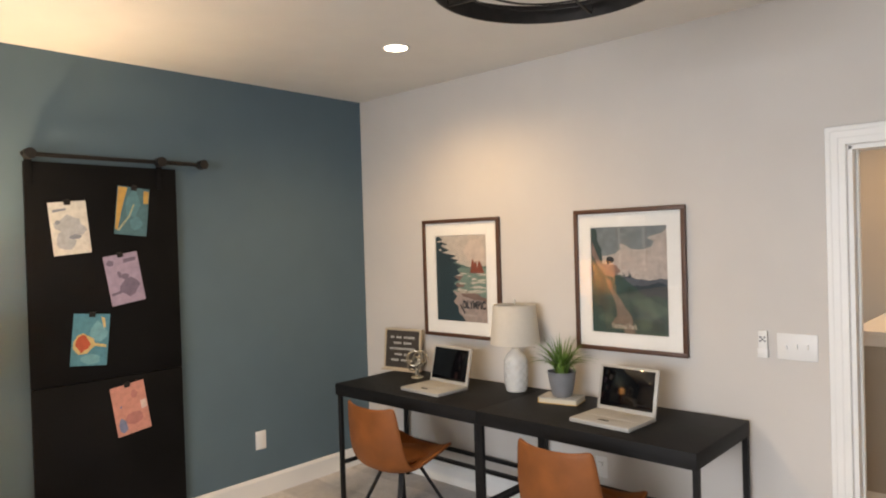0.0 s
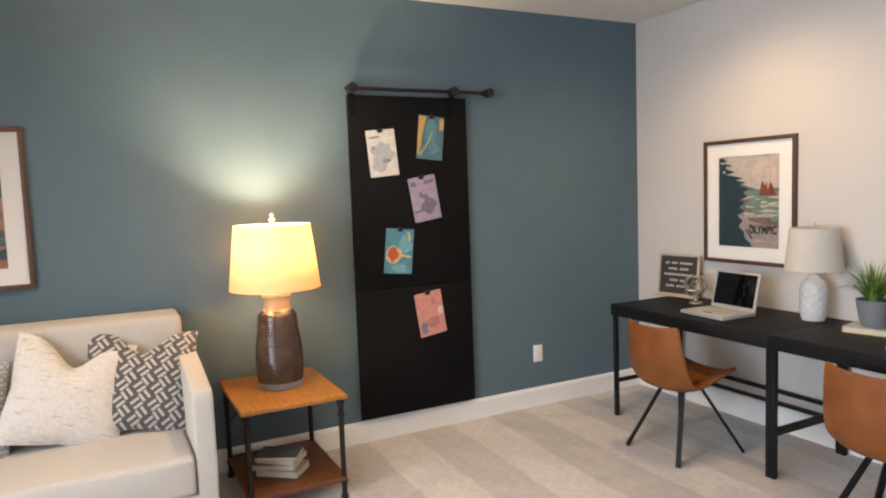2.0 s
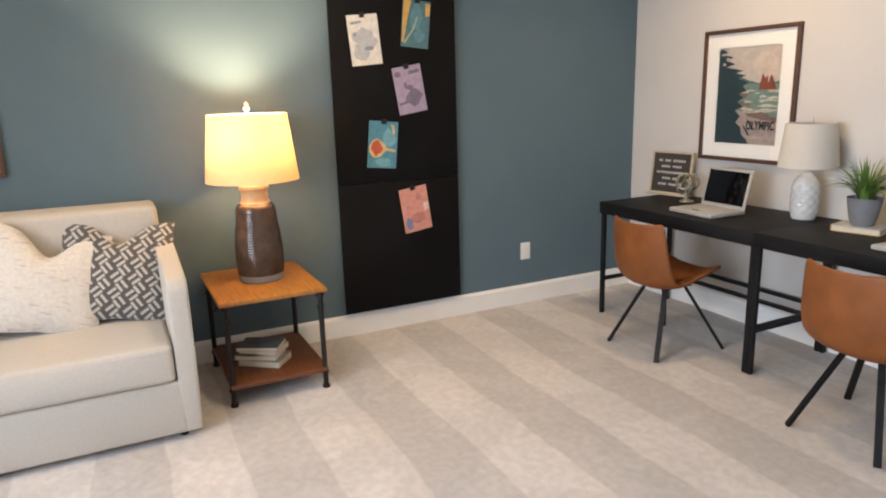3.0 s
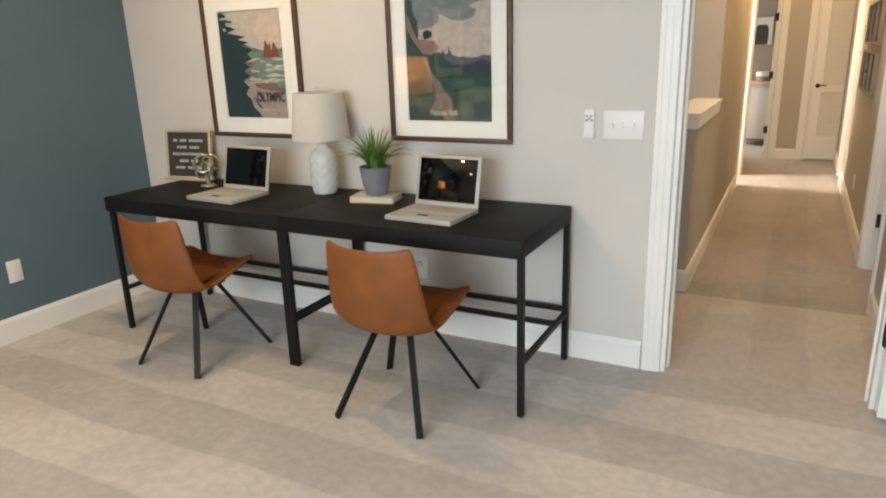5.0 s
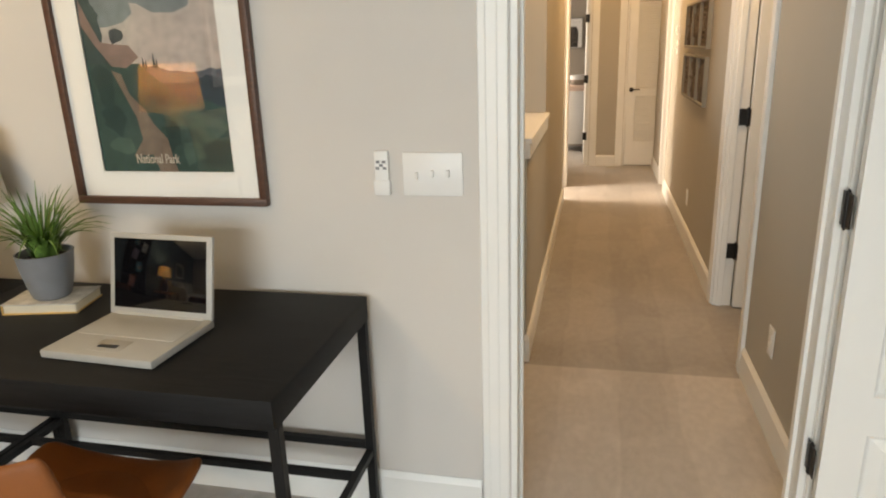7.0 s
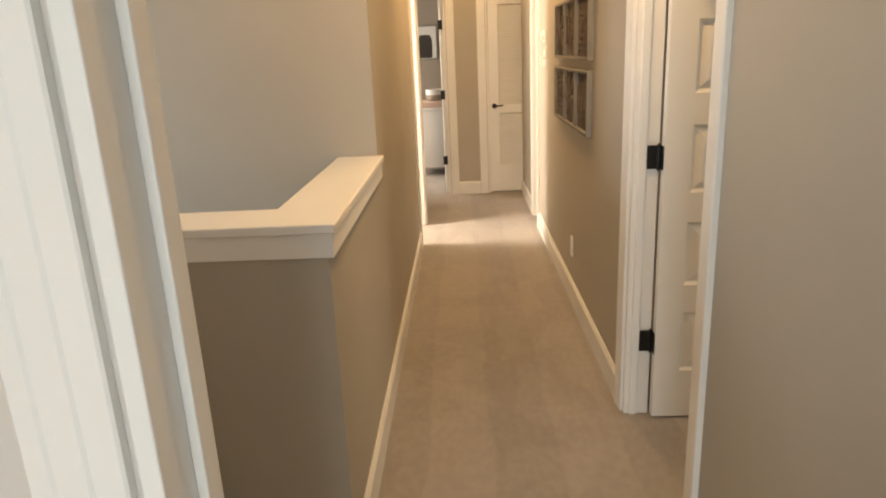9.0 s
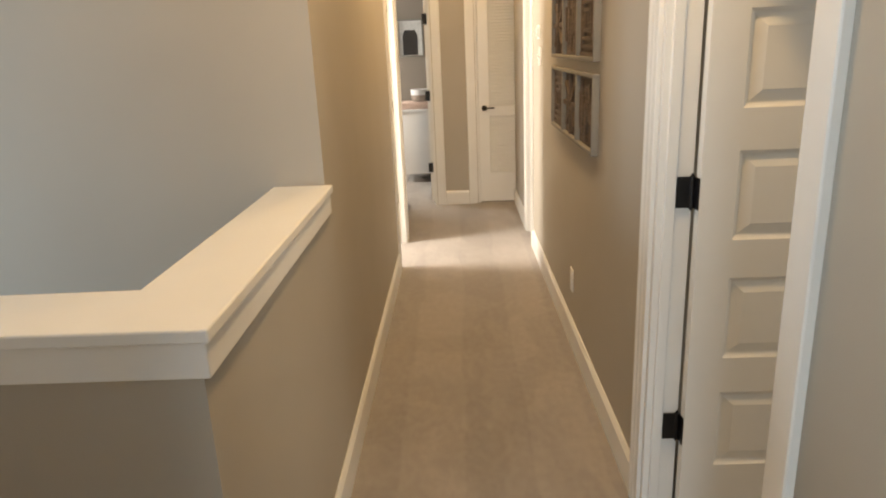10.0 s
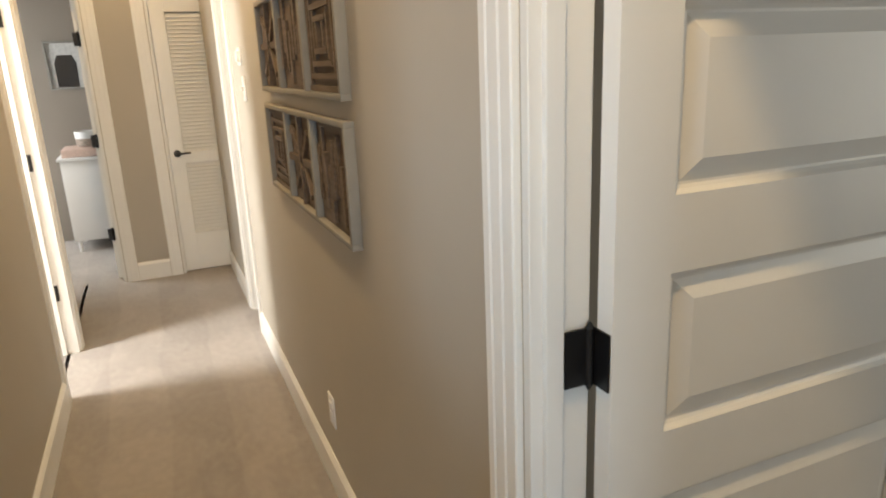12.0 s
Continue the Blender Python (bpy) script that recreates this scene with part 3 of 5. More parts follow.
for z in (0.355, 1.04, 1.735):
    hinge(door5, (-0.012, 0.02, z), 100, 180)

for z in (0.36, 1.07, 1.78):
    hinge(frame3, (HL - 0.077, 8.819, z), 0, 180)

# louvred closet door
lv = thing("louvred_door", "closed white louvred closet door with a black lever handle", "door", (0.006, BACK + 0.02, 0), 0, "", L)
LW = 0.695
for u0, u1 in ((0.003, 0.105), (LW - 0.105, LW - 0.003)):
    part("stile", rbox(u0, u1, 0, 0.034, 0.012, 2.025, 0.002), M_TRIM, lv, "", False)
for w0, w1 in ((0.012, 0.30), (0.835, 0.915), (1.90, 2.025)):
    part("rail", rbox(0.105, LW - 0.105, 0.001, 0.033, w0, w1, 0.002), M_TRIM, lv, "", False)
slat_bm = bmesh.new()
box(slat_bm, 0.107, LW - 0.107, -0.003, 0.003, -0.019, 0.019, pose(0, 0.017, 0, -38, 0, 0))
slat = part("slat", slat_bm, M_TRIM, lv, "", False)
slat.location.z = 0.318
zz = [0.318 + 0.0276 * i for i in range(1, 19)] + [0.932 + 0.027 * i for i in range(36)]
for z in zz:
    o = new("slat", slat.data)
    o.parent, o.location = lv, (0, 0, z)
bm = lathe([(0.0, 0.0), (0.026, 0.0), (0.026, 0.006), (0.012, 0.012), (0.011, 0.045), (0.0, 0.045)], 24, False)
bmesh.ops.transform(bm, matrix=pose(0.058, 0, 0.91, 90, 0, 0), verts=bm.verts[:])
bar(bm, (0.058, -0.04, 0.91), (0.15, -0.042, 0.914), 0.011, 0.014)
part("lever_handle", bm, M_IRON, lv, "black lever handle")


# ---- wall plates ----
def plate(name, label, w, h, m, rows):
    """A wall plate standing in its local xz plane, out along -y; rows are small raised pieces (x, z, w, h, d, name)."""
    t = new(name)
    t.matrix_world = m
    tagged(t, label, name.replace("_", " "))
    part("cover", rbox(-w / 2, w / 2, -0.006, 0, -h / 2, h / 2, 0.0025), M_PLASTIC, t)
    for nm, x, z, a, b, d in rows:
        part(nm, rbox(x - a / 2, x + a / 2, -0.006 - d, -0.0055, z - b / 2, z + b / 2, 0.0015), M_PLASTIC, t)
    return t


OUT = [("socket", 0, 0.02, 0.033, 0.028, 0.0025), ("socket", 0, -0.02, 0.033, 0.028, 0.0025)]
plate("light_switch", "white three-gang switch plate beside the doorway", 0.175, 0.124, pose(-0.79, WY, 1.134), [("toggle", x, 0.0 + dz, 0.009, 0.02, 0.012) for x, dz in ((-0.046, -0.004), (0, 0.003), (0.046, 0.003))])
plate("wall_outlet", "white outlet on the blue wall", 0.078, 0.122, pose(BX, 2.56, 0.38, 0, 0, 90), OUT)
plate("wall_outlet", "white outlet under the desk", 0.075, 0.12, pose(-1.83, WY, 0.36), OUT)
plate("wall_outlet", "white outlet low on the hallway wall", 0.072, 0.118, pose(HR, 4.27, 0.348, 0, 0, -90), OUT)
plate("wall_outlet", "white outlet low on the hallway wall", 0.072, 0.118, pose(HR, 6.90, 0.335, 0, 0, -90), OUT)
plate("light_switch", "white single switch on the hallway wall", 0.072, 0.118, pose(HR, 8.2, 1.40, 0, 0, -90), [("toggle", 0, 0, 0.009, 0.02, 0.012)])
plate("thermostat", "small white thermostat on the hallway wall", 0.1, 0.085, pose(HR, 8.26, 1.55, 0, 0, -90), [("dial", 0, 0, 0.06, 0.05, 0.012)])

rem = thing("fan_remote", "white remote control in a wall holder with grey keys", "remote control", (-0.938, WY, 1.137), 0)
part("holder", rbox(-0.024, 0.024, -0.02, 0, -0.063, -0.02, 0.003), M_PLASTIC, rem)
part("handset", rbox(-0.021, 0.021, -0.017, -0.001, -0.05, 0.065, 0.004), M_PLASTIC, rem)
for x, z in ((-0.009, 0.034), (0.009, 0.034), (0, 0.024), (-0.011, 0.016), (0.011, 0.016)):
    part("key", rbox(x - 0.0055, x + 0.0055, -0.0195, -0.0165, z - 0.004, z + 0.004, 0.0015), M_GREY, rem)

# ---- ceiling fixtures ----
dl = thing("downlight", "round recessed ceiling downlight, switched on", "ceiling light", (*DOWNLIGHTS[0][:2], CZ), 0, "downlights")
part("trim_ring", lathe([(0.082, -0.0005), (0.084, -0.004), (0.07, -0.007), (0.062, -0.003), (0.062, -0.0005)], 40, False), M_TRIM, dl)
part("lens", lathe([(0.0, -0.003), (0.061, -0.003), (0.061, -0.001)], 40, False), M_LED, dl)
for dx, dy, watts in DOWNLIGHTS[1:]:
    copy_thing(dl, pose(dx, dy, CZ))
for hx, hy, watts in HALL_LIGHTS:
    copy_thing(dl, pose(hx, hy, CZ))

cage = thing("caged_ceiling_light", "dark bronze drum cage ceiling light with amber bulbs", "ceiling light", (-0.955, 1.785, CZ))
R0 = 0.355


def band(r, z0, z1, w=0.006):
    return lathe([(r, z0), (r, z1), (r - w, z1), (r - w, z0), (r, z0)], 72, False)


part("lower_band", band(R0, -0.345, -0.285), M_IRON, cage)
part("upper_band", band(R0 - 0.012, -0.16, -0.11), M_IRON, cage)
for k in range(4):
    a = 2 * math.pi * k / 4 + 0.2
    bm = bar(bmesh.new(), ((R0 - 0.008) * math.cos(a), (R0 - 0.008) * math.sin(a), -0.33), ((R0 - 0.018) * math.cos(a), (R0 - 0.018) * math.sin(a), -0.12), 0.012, 0.005)
    part("upright", bm, M_IRON, cage)
for k in range(2):
    a = math.pi * k / 2 + 0.2
    c, s = (R0 - 0.008) * math.cos(a), (R0 - 0.008) * math.sin(a)
    part("cross_bar", bar(bmesh.new(), (-c, -s, -0.335 + 0.002 * k), (c, s, -0.335 + 0.002 * k), 0.008, 0.004), M_IRON, cage)
for r in (0.10, 0.16, 0.22, 0.275):
    part("wire_ring", torus(bmesh.new(), (0, 0, -0.325), r, 0.0035, 64, 8), M_IRON, cage)
part("stem", rod(bmesh.new(), (0, 0, -0.33), (0, 0, -0.02), 0.016), M_IRON, cage)
part("canopy", lathe([(0.0, -0.035), (0.05, -0.034), (0.07, -0.018), (0.072, 0)], 40, False), M_IRON, cage)
for k in range(4):
    a = math.pi / 2 * k + 0.6
    x, y = 0.2 * math.cos(a), 0.2 * math.sin(a)
    part("lamp_arm", rod(bmesh.new(), (0, 0, -0.16), (x, y, -0.16), 0.007), M_IRON, cage)
    bm = lathe([(0.0, -0.11), (0.014, -0.107), (0.025, -0.09), (0.028, -0.07), (0.02, -0.04), (0.013, -0.02), (0.013, 0.0)], 20, False)
    bmesh.ops.translate(bm, vec=(x, y, -0.165), verts=bm.verts[:])
    part("bulb", bm, M_AMBERG, cage, "clear amber bulb")
    bm = rod(bmesh.new(), (x, y, -0.185), (x, y, -0.14), 0.017)
    part("socket", bm, M_IRON, cage)


# ---- framed prints ----
def shape(bm, pts, y, index):
    f = bm.faces.new([bm.verts.new((x, y, z)) for x, z in pts])
    f.material_index = index
    return f


def ridge(rng, x0, x1, z, amp, base, n=14, slope=0.0):
    """A closed band with a broken upper edge, from x0 to x1."""
    top = [(x0 + (x1 - x0) * i / n, z + slope * i / n + rng.uniform(-amp, amp)) for i in range(n + 1)]
    return [(x0, base)] + top + [(x1, base)]


def blob(rng, x, z, a, b, n=11, rough=0.25):
    return [(x + a * math.cos(t) * (1 + rng.uniform(-rough, rough)), z + b * math.sin(t) * (1 + rng.uniform(-rough, rough))) for t in (2 * math.pi * i / n for i in range(n))]


def clip(pts, x0, x1, z0, z1):
    return [(min(max(x, x0), x1), min(max(z, z0), z1)) for x, z in pts]


def framed_print(name, label, w, h, m, border, art, face=0.024, depth=0.026, wood=None):
    """A framed print: walnut moulding, mat with a window, print, glass. Local xz plane, out along -y, centre at the origin."""
    t = new(name)
    t.matrix_world = m
    tagged(t, label, "framed picture")
    W, Hh = w / 2, h / 2
    for x0, x1, z0, z1 in ((-W, W, Hh - face, Hh), (-W, W, -Hh, -Hh + face), (-W, -W + face, -Hh + face, Hh - face), (W - face, W, -Hh + face, Hh - face)):
        part("moulding", rbox(x0, x1, -depth, -0.001, z0, z1, 0.003), wood or M_FRAME, t)
    iw, ih = W - face, Hh - face
    aw, ah = (border[0]) / 2, (border[1]) / 2
    part("mat_board", wall_mesh("x", -0.012, 0.003, -iw, iw, -ih, ih, [(-aw, aw, -ah, ah)]), M_MAT, t, "white mat board", False)
    bm = bmesh.new()
    mats = art(bm, aw, ah)
    part("print", bm, mats, t, "coloured art print", False)
    me = bpy.data.meshes.new("glass")
    me.from_pydata([(-iw, -0.0165, -ih), (iw, -0.0165, -ih), (iw, -0.0165, ih), (-iw, -0.0165, ih)], [], [(0, 1, 2, 3)])
    me.materials.append(M_GLASS)
    g = new("glass", me)
    g.parent, g.visible_shadow = t, False
    g["label"] = "clear picture glass"
    return t


def layers(bm, aw, ah, items):
    """Stacks flat printed shapes; each is (ink, list of outlines)."""
    mats = []
    y = -0.006
    for colour, outlines in items:
        mats.append(colour)
        for pts in outlines:
            shape(bm, clip(pts, -aw, aw, -ah, ah), y, len(mats) - 1)
            y -= 0.00002
        y -= 0.0001
    return mats


def sheet(aw, ah):
    return [[(-aw, -ah), (aw, -ah), (aw, ah), (-aw, ah)]]


def scaled(pts, aw, ah):
    return [(u * aw, v * ah) for u, v in pts]


def ragged(rng, pts, steps=5, amp=0.03):
    """Breaks each side of an outline into short uneven steps."""
    out = []
    for (a, b), (c, d) in zip(pts, pts[1:] + pts[:1]):
        edge = abs(a) > 0.99 and abs(c) > 0.99 or abs(b) > 0.99 and abs(d) > 0.99
        for k in range(1 if edge else steps):
            f = k / steps
            j = 0 if k == 0 else amp
            out.append((a + (c - a) * f + rng.uniform(-j, j), b + (d - b) * f + rng.uniform(-j, j) * 0.6))
    return out


def art_coast(bm, aw, ah):
    rng = random.Random(4)

    def s(*pts):
        return scaled(pts, aw, ah)

    haze = [s((0.1, 0.62), (0.35, 0.9), (0.8, 0.9), (0.95, 0.5), (0.75, 0.36), (0.3, 0.4))]
    hills = [scaled(ragged(rng, [(-1, 0.46), (-0.2, 0.38), (0.25, 0.27), (0.6, 0.26), (1, 0.3), (1, 0.16), (-1, 0.16)], 4, 0.02), aw, ah)]
    sea = [s((-0.5, 0.24), (1, 0.24), (1, -0.5), (-0.5, -0.5))]
    foam = []
    for k in range(30):
        v = rng.uniform(-0.36, 0.14)
        u = rng.uniform(-0.28, 0.98) if v > -0.1 else rng.uniform(-0.1, 0.98)
        foam.append(scaled(blob(rng, u, v, rng.uniform(0.07, 0.24), rng.uniform(0.012, 0.026), 9, 0.5), aw, ah))
    shore = [scaled(ragged(rng, [(-0.3, -0.28), (0.05, -0.36), (0.3, -0.3), (0.6, -0.42), (1, -0.46), (1, -1), (-0.4, -1)], 4, 0.03), aw, ah)]
    rocks = [scaled(ragged(rng, r, 4, 0.025), aw, ah) for r in ([(-0.2, -0.24), (0.1, -0.3), (0.35, -0.28), (0.75, -0.4), (1, -0.44), (1, -0.52), (0.5, -0.5), (0.05, -0.42)], [(-0.25, 0.08), (0.02, 0.14), (0.08, 0.05), (-0.05, -0.06), (-0.3, -0.04)], [(-0.2, -0.12), (0.12, -0.14), (0.1, -0.2), (-0.22, -0.2)])]
    sails = [s((0.36, 0.13), (0.4, 0.3), (0.46, 0.46), (0.55, 0.34), (0.6, 0.42), (0.66, 0.12)), s((0.6, 0.12), (0.66, 0.3), (0.72, 0.43), (0.82, 0.28), (0.9, 0.13))]
    firs = [(-1, -1), (-1, 0.96), (-0.9, 0.98)]
    for z, reach in ((0.9, -0.72), (0.86, -0.84), (0.8, -0.55), (0.74, -0.78), (0.66, -0.45), (0.6, -0.74), (0.52, -0.14), (0.47, -0.4), (0.42, -0.1), (0.36, -0.32), (0.28, 0.02), (0.2, -0.18), (0.1, -0.02), (0.04, -0.28), (-0.04, -0.08), (-0.12, -0.3), (-0.22, -0.12), (-0.3, -0.36), (-0.42, -0.2), (-0.55, -0.34), (-0.66, -0.16), (-0.8, -0.14), (-0.9, 0.04), (-1, 0.12)):
        firs.append((reach + rng.uniform(-0.03, 0.03), z))
    snags = [s((0.02, -0.48), (0.1, -0.5), (0.26, -0.66), (0.22, -0.7)), s((-0.1, -0.6), (-0.02, -0.62), (0.16, -0.8), (0.1, -0.82))]
    gaps = [scaled(blob(rng, u, v, 0.07, 0.03, 9, 0.5), aw, ah) for u, v in ((-0.86, 0.86), (-0.68, 0.76), (-0.82, 0.66))]
    note = [s((0.1, -0.87), (0.62, -0.87), (0.62, -0.83), (0.1, -0.83))]
    return layers(bm, aw, ah, [(ink("sky", 0.50, 0.45, 0.40), sheet(aw, ah)), (ink("haze", 0.55, 0.47, 0.41), haze), (ink("far_hill", 0.10, 0.16, 0.14), hills), (ink("sea", 0.17, 0.25, 0.21), sea), (ink("shore", 0.37, 0.30, 0.27), shore),
                               (ink("rock", 0.20, 0.13, 0.11), rocks), (ink("foam", 0.52, 0.48, 0.41), foam), (ink("stack", 0.24, 0.065, 0.035), sails), (ink("fir", 0.014, 0.038, 0.048), [scaled(firs, aw, ah)]), (ink("sky", 0.5, 0.45, 0.4), gaps), (ink("rock_dark", 0.06, 0.05, 0.05), snags), (ink("note", 0.43, 0.36, 0.32), note)])


def art_valley(bm, aw, ah):
    rng = random.Random(9)

    def s(*pts):
        return scaled(pts, aw, ah)

    cloud = [s((-1, 1), (1, 1), (1, 0.95), (0.85, 0.86), (0.6, 0.82), (0.5, 0.78), (0.66, 0.72), (0.62, 0.63), (0.4, 0.57), (0.1, 0.58), (-0.12, 0.67), (-0.22, 0.68), (-0.2, 0.58), (-0.35, 0.5), (-0.6, 0.46), (-1, 0.46))]
    far = [scaled(ragged(rng, [(-0.3, 0.06), (0, 0.08), (0.25, 0.02), (0.55, 0.0), (0.8, 0.04), (1, 0.03), (1, -0.5), (-0.3, -0.5)], 4, 0.02), aw, ah)]
    near_range = [scaled(ragged(rng, [(-0.1, -0.05), (0.15, -0.1), (0.5, -0.1), (0.75, -0.02), (1, -0.08), (1, -0.6), (-0.1, -0.6)], 4, 0.02), aw, ah)]
    hill = [scaled(ragged(rng, [(-1, 0.2), (-0.65, 0.12), (-0.2, 0.1), (0.0, -0.04), (0.25, -0.2), (0.5, -0.3), (0.75, -0.28), (1, -0.36), (1, -1), (-1, -1)], 5, 0.025), aw, ah)]
    column = [scaled(ragged(rng, [(-1, 1), (-0.86, 0.96), (-0.8, 0.72), (-0.7, 0.58), (-0.72, 0.3), (-0.62, 0.1), (-1, 0.1)], 4, 0.025), aw, ah)]
    rock = [s((-0.98, 0.74), (-0.88, 0.55), (-0.74, 0.32), (-0.6, 0.3), (-0.32, 0.28), (-0.2, 0.16), (-0.4, 0.06), (-0.62, 0.08), (-0.84, 0.3), (-1, 0.5))]
    path = [s((-0.64, 0.04), (-0.5, 0.0), (-0.42, -0.2), (-0.22, -0.36), (-0.12, -0.5), (0.06, -0.66), (0.1, -0.84), (0.16, -1), (-0.12, -1), (-0.2, -0.82), (-0.5, -0.84), (-0.32, -0.66), (-0.36, -0.44), (-0.5, -0.2))]
    firs = [s((u - 0.022, 0.05), (u, 0.05 + h), (u + 0.022, 0.05)) for u, h in ((-0.14, 0.12), (-0.1, 0.09), (0.02, 0.16), (0.06, 0.1))]
    light = [scaled(blob(rng, u, v, a, b, 10, 0.4), aw, ah) for u, v, a, b in ((0.35, -0.42, 0.28, 0.12), (0.7, -0.55, 0.22, 0.16), (-0.62, -0.72, 0.2, 0.1), (0.4, -0.78, 0.2, 0.12))]
    dark = [scaled(blob(rng, u, v, a, b, 10, 0.4), aw, ah) for u, v, a, b in ((-0.78, -0.1, 0.2, 0.2), (-0.7, -0.45, 0.2, 0.16), (0.15, -0.6, 0.1, 0.16), (0.72, -0.82, 0.26, 0.14), (0.05, -0.22, 0.14, 0.1))]
    mark = [scaled(blob(rng, -0.5, 0.37, 0.12, 0.075, 9, 0.25), aw, ah)]
    return layers(bm, aw, ah, [(ink("dusk", 0.47, 0.41, 0.37), sheet(aw, ah)), (ink("cloud", 0.20, 0.225, 0.23), cloud), (ink("range_far", 0.10, 0.11, 0.13), far), (ink("range", 0.035, 0.05, 0.062), near_range), (ink("forest", 0.035, 0.075, 0.062), hill),
                               (ink("cliff", 0.035, 0.06, 0.055), column), (ink("cliff_face", 0.25, 0.17, 0.14), rock), (ink("moss", 0.02, 0.05, 0.045), dark), (ink("meadow", 0.06, 0.11, 0.085), light), (ink("path_clay", 0.20, 0.15, 0.115), path), (ink("fir", 0.014, 0.038, 0.048), firs),
                               (ink("dark", 0.02, 0.02, 0.025), mark)])


def art_lake(bm, aw, ah):
    rng = random.Random(12)
    hills = [ridge(rng, -aw, aw, 0.17, 0.03, -ah, 14, -0.05)]
    wood = [blob(rng, rng.uniform(0.08, aw), rng.uniform(0.08, 0.22), 0.05, 0.035, 11, 0.5) for _ in range(12)]
    water = [[(-aw, -0.2), (0.1, -0.2), (0.13, -0.1), (0.1, 0.03), (0.02, 0.16), (-aw, 0.2)]]
    glint = [blob(rng, rng.uniform(-aw, 0.1), rng.uniform(-0.15, 0.15), 0.05, 0.014, 9, 0.4) for _ in range(9)]
    bank = [[(0.1, 0.1), (0.2, 0.12), (aw, 0.06), (aw, -0.2), (0.17, -0.2), (0.14, -0.05)], [(-0.05, -0.14), (0.1, -0.13), (0.12, -0.2), (-0.1, -0.21)]]
    town = [[(x, z), (x + 0.05, z), (x + 0.045, z + 0.012), (x + 0.004, z + 0.014)] for x, z in [(rng.uniform(0.12, aw - 0.05), rng.uniform(-0.2, 0.06)) for _ in range(16)]]
    shrub = [blob(rng, rng.uniform(0.05, aw), rng.uniform(-0.2, 0.06), 0.025, 0.02, 9, 0.5) for _ in range(14)]
    base = [ridge(rng, -aw, aw, -0.21, 0.02, -ah, 12)]
    path = [[(0.14, -ah), (aw, -ah), (aw, -0.25), (0.16, -0.245)]]
    return layers(bm, aw, ah, [(ink("lake_sky", 0.42, 0.40, 0.37), sheet(aw, ah)), (ink("lake_hill", 0.10, 0.20, 0.22), hills), (ink("lake", 0.05, 0.13, 0.17), water), (ink("glint", 0.22, 0.36, 0.38), glint), (ink("bank", 0.38, 0.18, 0.11), bank),
                               (ink("wood", 0.045, 0.10, 0.075), wood), (ink("ledge", 0.14, 0.075, 0.06), town), (ink("shrub", 0.05, 0.13, 0.10), shrub), (ink("quay", 0.025, 0.035, 0.045), base), (ink("path", 0.34, 0.13, 0.06), path)])


pic1 = framed_print("framed_print", "walnut framed coastal print in a white mat above the desk", 0.678, 0.80, pose(-2.852, WY, 1.422), (0.445, 0.58), art_coast)
pic2 = framed_print("framed_print", "walnut framed valley print in a white mat above the desk", 0.66, 0.795, pose(-1.631, WY, 1.431), (0.452, 0.59), art_valley)
pic3 = framed_print("framed_print", "walnut framed lakeside print in a white mat above the sofa", 0.80, 0.80, pose(BX, -0.87, 1.55, 0, 0, 90), (0.58, 0.585), art_lake)
lettering("title", "OLYMPIC", 0.072, ink("title", 0.03, 0.03, 0.035), pic1, pose(0.108, -0.0098, -0.178, 90, 0, 0), fit=0.2, depth=0.0003, bold=0.0022)
lettering("title", "National Park", 0.04, ink("caption", 0.50, 0.44, 0.36), pic2, pose(-0.03, -0.0098, -0.256, 90, 0, 0), fit=0.15, depth=0.0003, bold=0.001)

# ---- blackboard on a rail ----
board = thing("blackboard", "tall matt black board hung on an iron rail", "blackboard", (BX, 1.61, 0))
part("panel", rbox(0.02, 0.042, -0.405, 0.405, 0.965, 2.155, 0.003), M_BLACK, board)
part("panel", rbox(0.02, 0.042, -0.405, 0.405, 0.152, 0.962, 0.003), M_BLACK, board)
part("hanging_rail", rod(bmesh.new(), (0.06, -0.42, 2.19), (0.06, 0.56, 2.19), 0.012, None, 16), M_IRON, board)
for y in (-0.385, 0.30, 0.562):
    bm = rod(bmesh.new(), (0.045, y, 2.19), (0.10, y, 2.19), 0.029, None, 20)
    soft(bm, 0.002, 1)
    rod(bm, (0, y, 2.19), (0.06, y, 2.19), 0.011, None, 14)
    part("rail_fitting", bm, M_IRON, board)
for y in (-0.385, 0.30):
    part("strap", rbox(0.043, 0.048, y - 0.018, y + 0.018, 2.03, 2.20, 0.002), M_BLACK, board)


def card(name, label, y, z, w, h, tilt, base, items):
    """A printed card clipped to the board; items are (ink, outlines) in the card's own -1..1 square."""
    t = new(name)
    t.matrix_world = pose(BX + 0.0445, y, z, 0, 0, 90) @ pose(0, 0, 0, 0, tilt, 0)
    tagged(t, label, "card", "cards on the board")
    part("paper", rbox(-w / 2, w / 2, -0.0015, 0, -h / 2, h / 2, 0.0005, 1), base, t, "", False)
    yy = -0.0021
    for c, outs in items:
        for o in outs:
            bm = bmesh.new()
            shape(bm, [(max(-0.96, min(0.96, a)) * w / 2, max(-0.96, min(0.96, b)) * h / 2) for a, b in o], yy, 0)
            yy -= 0.00008
            part("printed_patch", bm, c, t, "", False)
    part("clip", rbox(-0.016, 0.016, -0.008, 0.002, h / 2 - 0.018, h / 2 + 0.012, 0.003), M_IRON, t, "black clip")
    return t


